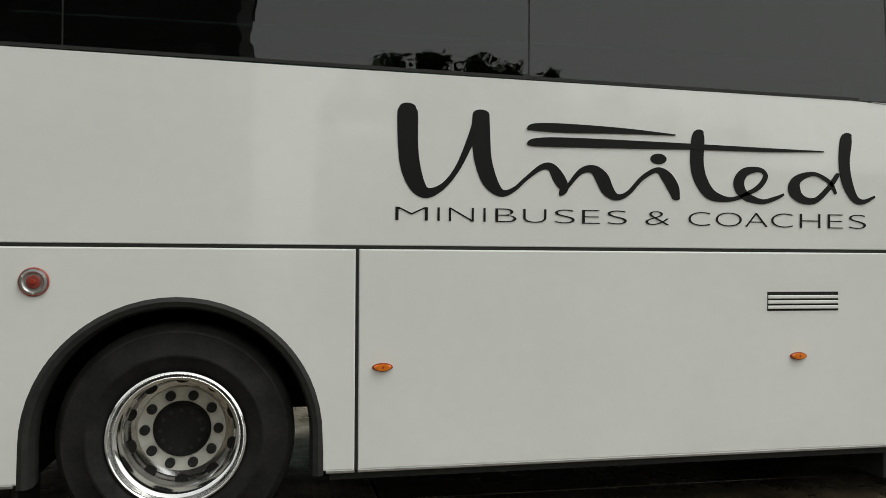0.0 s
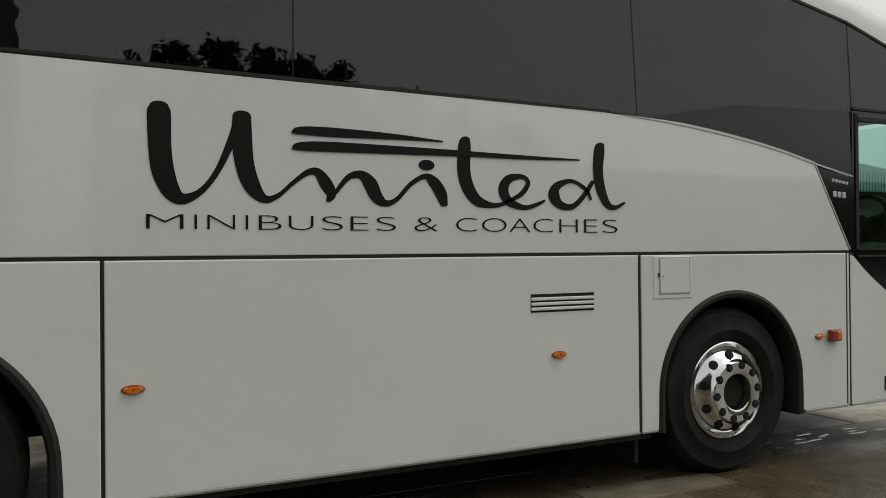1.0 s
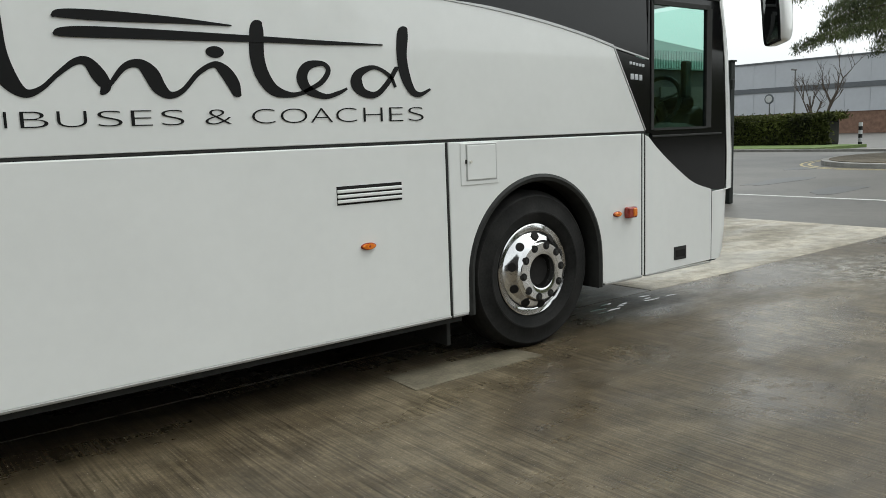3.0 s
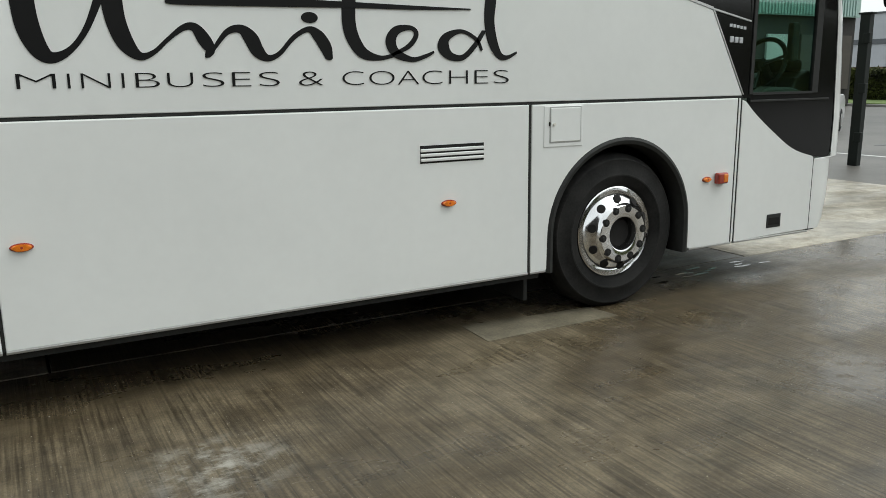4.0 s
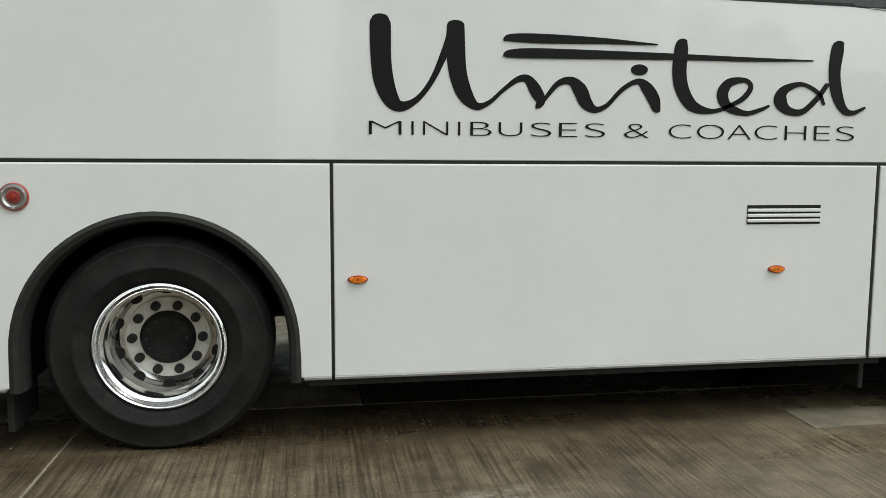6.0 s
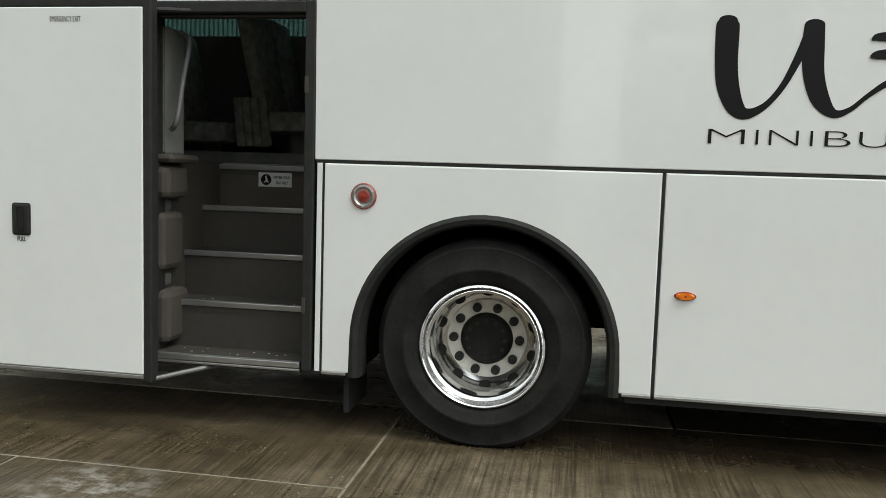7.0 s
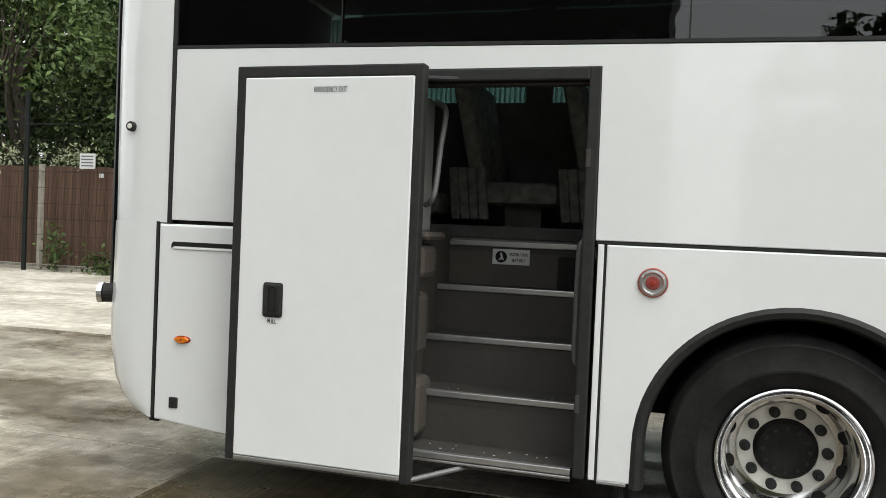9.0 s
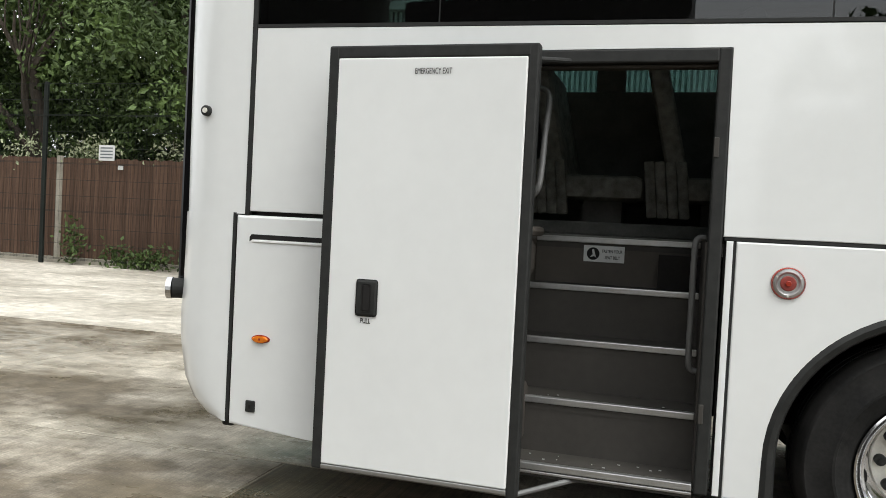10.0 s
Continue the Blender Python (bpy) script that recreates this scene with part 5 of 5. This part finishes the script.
for i, (x, y, h, c, nn) in enumerate(((3.3, -30.0, 9.2, 1.4, 2400), (5.2, -29.5, 9.9, 1.7, 4600), (7.0, -30.0, 10.1, 1.7, 4800), (8.8, -29.6, 9.9, 1.6, 4600), (10.6, -30.3, 9.9, 1.6, 4200), (12.2, -30.0, 9.6, 1.4, 3000), (15.2, -30.3, 9.3, 2.0, 1500), (18.2, -30.6, 8.3, 2.0, 1500), (21.5, -30.8, 7.8, 2.2, 1300))):
    broadleaf(x, y, h, c, 60 + i, nn, "trees across the yard", "slim leafy tree across the yard", low=0.42, size=0.15)
tagged(part("far_hedge", box(2.0, 80, -34, -32, 0, 6.0, 0.3), HEDGE), "tall dark hedge across the yard", "hedge", kind="structure")


# ---- fences, gate, cars, signs ----
tf = thing("timber_fence", "brown close-boarded timber fence with pale concrete posts", "fence")
bd = box(-0.065, 0.065, -0.011, 0.011, 0.0, 2.42, 0.003)
proto = part("board", bd, FENCE_WOOD, tf)
proto.location = (-24.0, 12.72, 0.15)
rf = random.Random(2)
for k in range(1, 175):
    b = proto.copy()
    scene.collection.objects.link(b)
    b.location = (-24.0 + 0.12 * k, 12.72 + (0.012 if k % 2 else 0), 0.15 + rf.uniform(-0.02, 0.02))
part("gravel_board", box(-24, -3, 12.69, 12.74, 0, 0.15), POST_CONCRETE, tf)
for x in (-21.88, -15.70, -9.5, -3.3):
    part("fence_post", box(x - 0.06, x + 0.06, 12.62, 12.74, 0, 2.62, 0.012), POST_CONCRETE, tf)
for z in (0.5, 2.2):
    part("rail", box(-24, -3, 12.745, 12.80, z, z + 0.08), FENCE_WOOD, tf)
mf = thing("mesh_fence", "tall dark green welded mesh fence before the timber", "fence")
for x in (-21.25, -15.85, -10.45, -5.05):
    part("fence_post", box(x - 0.055, x + 0.055, 12.30, 12.36, 0, 4.36, 0.006), FENCE_STEEL, mf)
for x in (-21.25, -18.55, -15.85, -13.15, -10.45):
    pm = bmesh.new()
    for k in range(12):
        z = 0.12 + 0.38 * k
        for o in ((0.0, 0.024) if k % 3 == 0 else (0.0,)):
            box(x, x + 2.7, 12.285, 12.293, z + o, z + o + 0.008, 0, pm)
    for k in range(27):
        box(x + 0.1 * k, x + 0.1 * k + 0.003, 12.294, 12.297, 0.1, 4.3, 0, pm)
    part("mesh_panel", pm, FENCE_STEEL, mf)
nw = np.random.default_rng(8)
for i, (x, h, s) in enumerate(((-14.95, 0.95, 0.35), (-13.7, 0.5, 0.6), (-12.6, 0.5, 0.5), (-13.1, 0.35, 0.5))):
    wv = thing("weed", "green weed growing at the fence foot", "plant", group="weeds by the fence", at=(x, 12.35, 0.0))
    part("stem", tube([(0, 0, 0), (0.05, 0, h * 0.5), (0.0, 0.02, h)], [0.012, 0.008, 0.004], 5), BARK, wv)
    leaf_mesh("leaves", nw.normal(size=(170, 3)) * np.array([s * 0.5, 0.08, h * 0.3]) + np.array([0, 0, h * 0.5]), 0.07, LEAF, wv, nw)
for i, (x, z) in enumerate(((-15.2, 3.0), (-14.6, 2.95), (-12.6, 3.0), (-17.0, 2.95))):
    wv = thing("climber", "pale budding climber over the fence top", "plant", group="climbers over the fence", at=(x, 12.9, 2.5))
    part("stem", tube([(0, 0, -2.5), (0.05, 0, 0.0), (-0.10, 0.02, 0.7)], [0.012, 0.009, 0.004], 5), BARK, wv)
    leaf_mesh("leaves", nw.normal(size=(150, 3)) * np.array([0.35, 0.1, 0.20]) + np.array([0, 0, 0.25]), 0.06, mat("pale_buds", (0.30, 0.33, 0.20), 0.8, var=0.3), wv, nw)
fs = thing("fence_notice", "small white notice fixed on the mesh fence", "sign", at=(-14.0, 12.26, 2.66))
part("board", box(-0.22, 0.22, -0.01, 0.01, -0.16, 0.20, 0.004), SIGN_WHITE, fs)
for k in range(4):
    part("text_bar", box(-0.17, 0.17, -0.014, -0.009, 0.12 - 0.075 * k, 0.15 - 0.075 * k), CLAD_BAND, fs)
fs2 = thing("fence_label", "tiny white label on the timber fence", "sign", at=(-13.95, 12.69, 2.37))
part("board", box(-0.07, 0.07, -0.01, 0.01, -0.05, 0.05, 0.003), SIGN_WHITE, fs2)

gate = thing("gate_post", "tall dark steel gate post with hinge plates", "gate post", at=(13.5, 4.45, 0))
part("post", box(-0.06, 0.06, -0.085, 0.085, 0, 2.46, 0.01), FENCE_STEEL, gate)
for z in (0.4, 1.2, 2.0):
    part("hinge_plate", box(-0.08, 0.0, -0.125, 0.0, z, z + 0.16, 0.008), FENCE_STEEL, gate)
part("cap", box(-0.07, 0.07, -0.12, 0.12, 2.46, 2.49, 0.01), FENCE_STEEL, gate)


def car(x, y, yaw, group):
    """A small hatchback: body, glasshouse, wheels, lamps."""
    c = thing("parked_car", "white parked hatchback with dark glass", "car", group=group)
    prof = [(-2.0, 0.35), (-2.05, 0.62), (-1.95, 0.78), (-1.1, 0.95), (1.7, 0.98), (1.98, 0.85), (2.05, 0.5), (1.95, 0.3), (-1.9, 0.25)]
    part("body", plate(prof, -0.86, 0.86, 0.06), CAR_WHITE, c, smooth=True)
    part("cabin", plate([(-1.05, 0.94), (-0.35, 1.42), (1.1, 1.45), (1.75, 0.96)], -0.72, 0.72, 0.08), BLACK_PAINT, c, smooth=True)
    part("roof", plate([(-0.38, 1.41), (-0.2, 1.46), (1.0, 1.49), (1.2, 1.42)], -0.70, 0.70, 0.03), CAR_WHITE, c, smooth=True)
    for wx in (-1.25, 1.3):
        for wy in (-0.88, 0.68):
            w = part("wheel", lathe([(0.0, wy), (0.2, wy), (0.30, wy + 0.02), (0.31, wy + 0.18), (0.0, wy + 0.2)], wx, 0.31, 24), TYRE, c, smooth=True)
            part("hubcap", lathe([(0.0, wy - 0.01), (0.17, wy - 0.006), (0.19, wy + 0.01)], wx, 0.31, 20), ALU, w, smooth=True)
    for wy in (-0.74, 0.50):
        part("headlight", box(-2.04, -1.82, wy, wy + 0.24, 0.62, 0.76, 0.03), ALU, c)
    part("grille", box(-2.07, -1.98, -0.45, 0.45, 0.36, 0.56, 0.02), RUBBER, c)
    c.matrix_world = pose(x, y, 0, 0, 0, yaw)
    return c


car(19.0, 9.80, 28, "white parked cars")
car(50.0, 24.6, 80, "white parked cars")
rsn = thing("round_road_sign", "round grey-backed road sign on a post", "sign", at=(47.0, 23.1, 0))
part("post", tube([(0, 0, 0), (0, 0, 2.9)], 0.04, 8), GREY_RAIL, rsn)
ds = disc(0, -0.02, 0.02, 0, 0.30, 24)
bmesh.ops.transform(ds, matrix=Matrix.Translation((-0.06, 0, 2.75)) @ Matrix.Rotation(radians(90), 4, "Z"), verts=ds.verts[:])
part("sign_plate", ds, CLAD_BAND, rsn)
d2 = disc(0, -0.02, 0.02, 0, 0.21, 24)
bmesh.ops.transform(d2, matrix=Matrix.Translation((-0.09, 0, 2.75)) @ Matrix.Rotation(radians(90), 4, "Z"), verts=d2.verts[:])
part("sign_face", d2, SIGN_WHITE, rsn)
lp = thing("lamp_post", "slim grey lamp post behind the hedge", "lamp post", at=(60, 28.6, 0))
part("pole", tube([(0, 0, 0), (0, 0, 5.2)], [0.09, 0.05], 8), GREY_RAIL, lp)
part("lantern", box(-0.5, 0.05, -0.1, 0.1, 5.15, 5.28, 0.03), GREY_RAIL, lp)
bo = thing("striped_bollard", "black and white striped bollard by the hedge", "bollard", at=(43.5, 16.0, 0))
for k in range(6):
    part("band", lathe([(0.0, 0.2 * k), (0.10, 0.2 * k), (0.10, 0.2 * k + 0.2), (0.0, 0.2 * k + 0.2)], 0, 0, 14), SIGN_WHITE if k % 2 else RUBBER, bo).matrix_basis = Matrix.Rotation(radians(90), 4, "X")
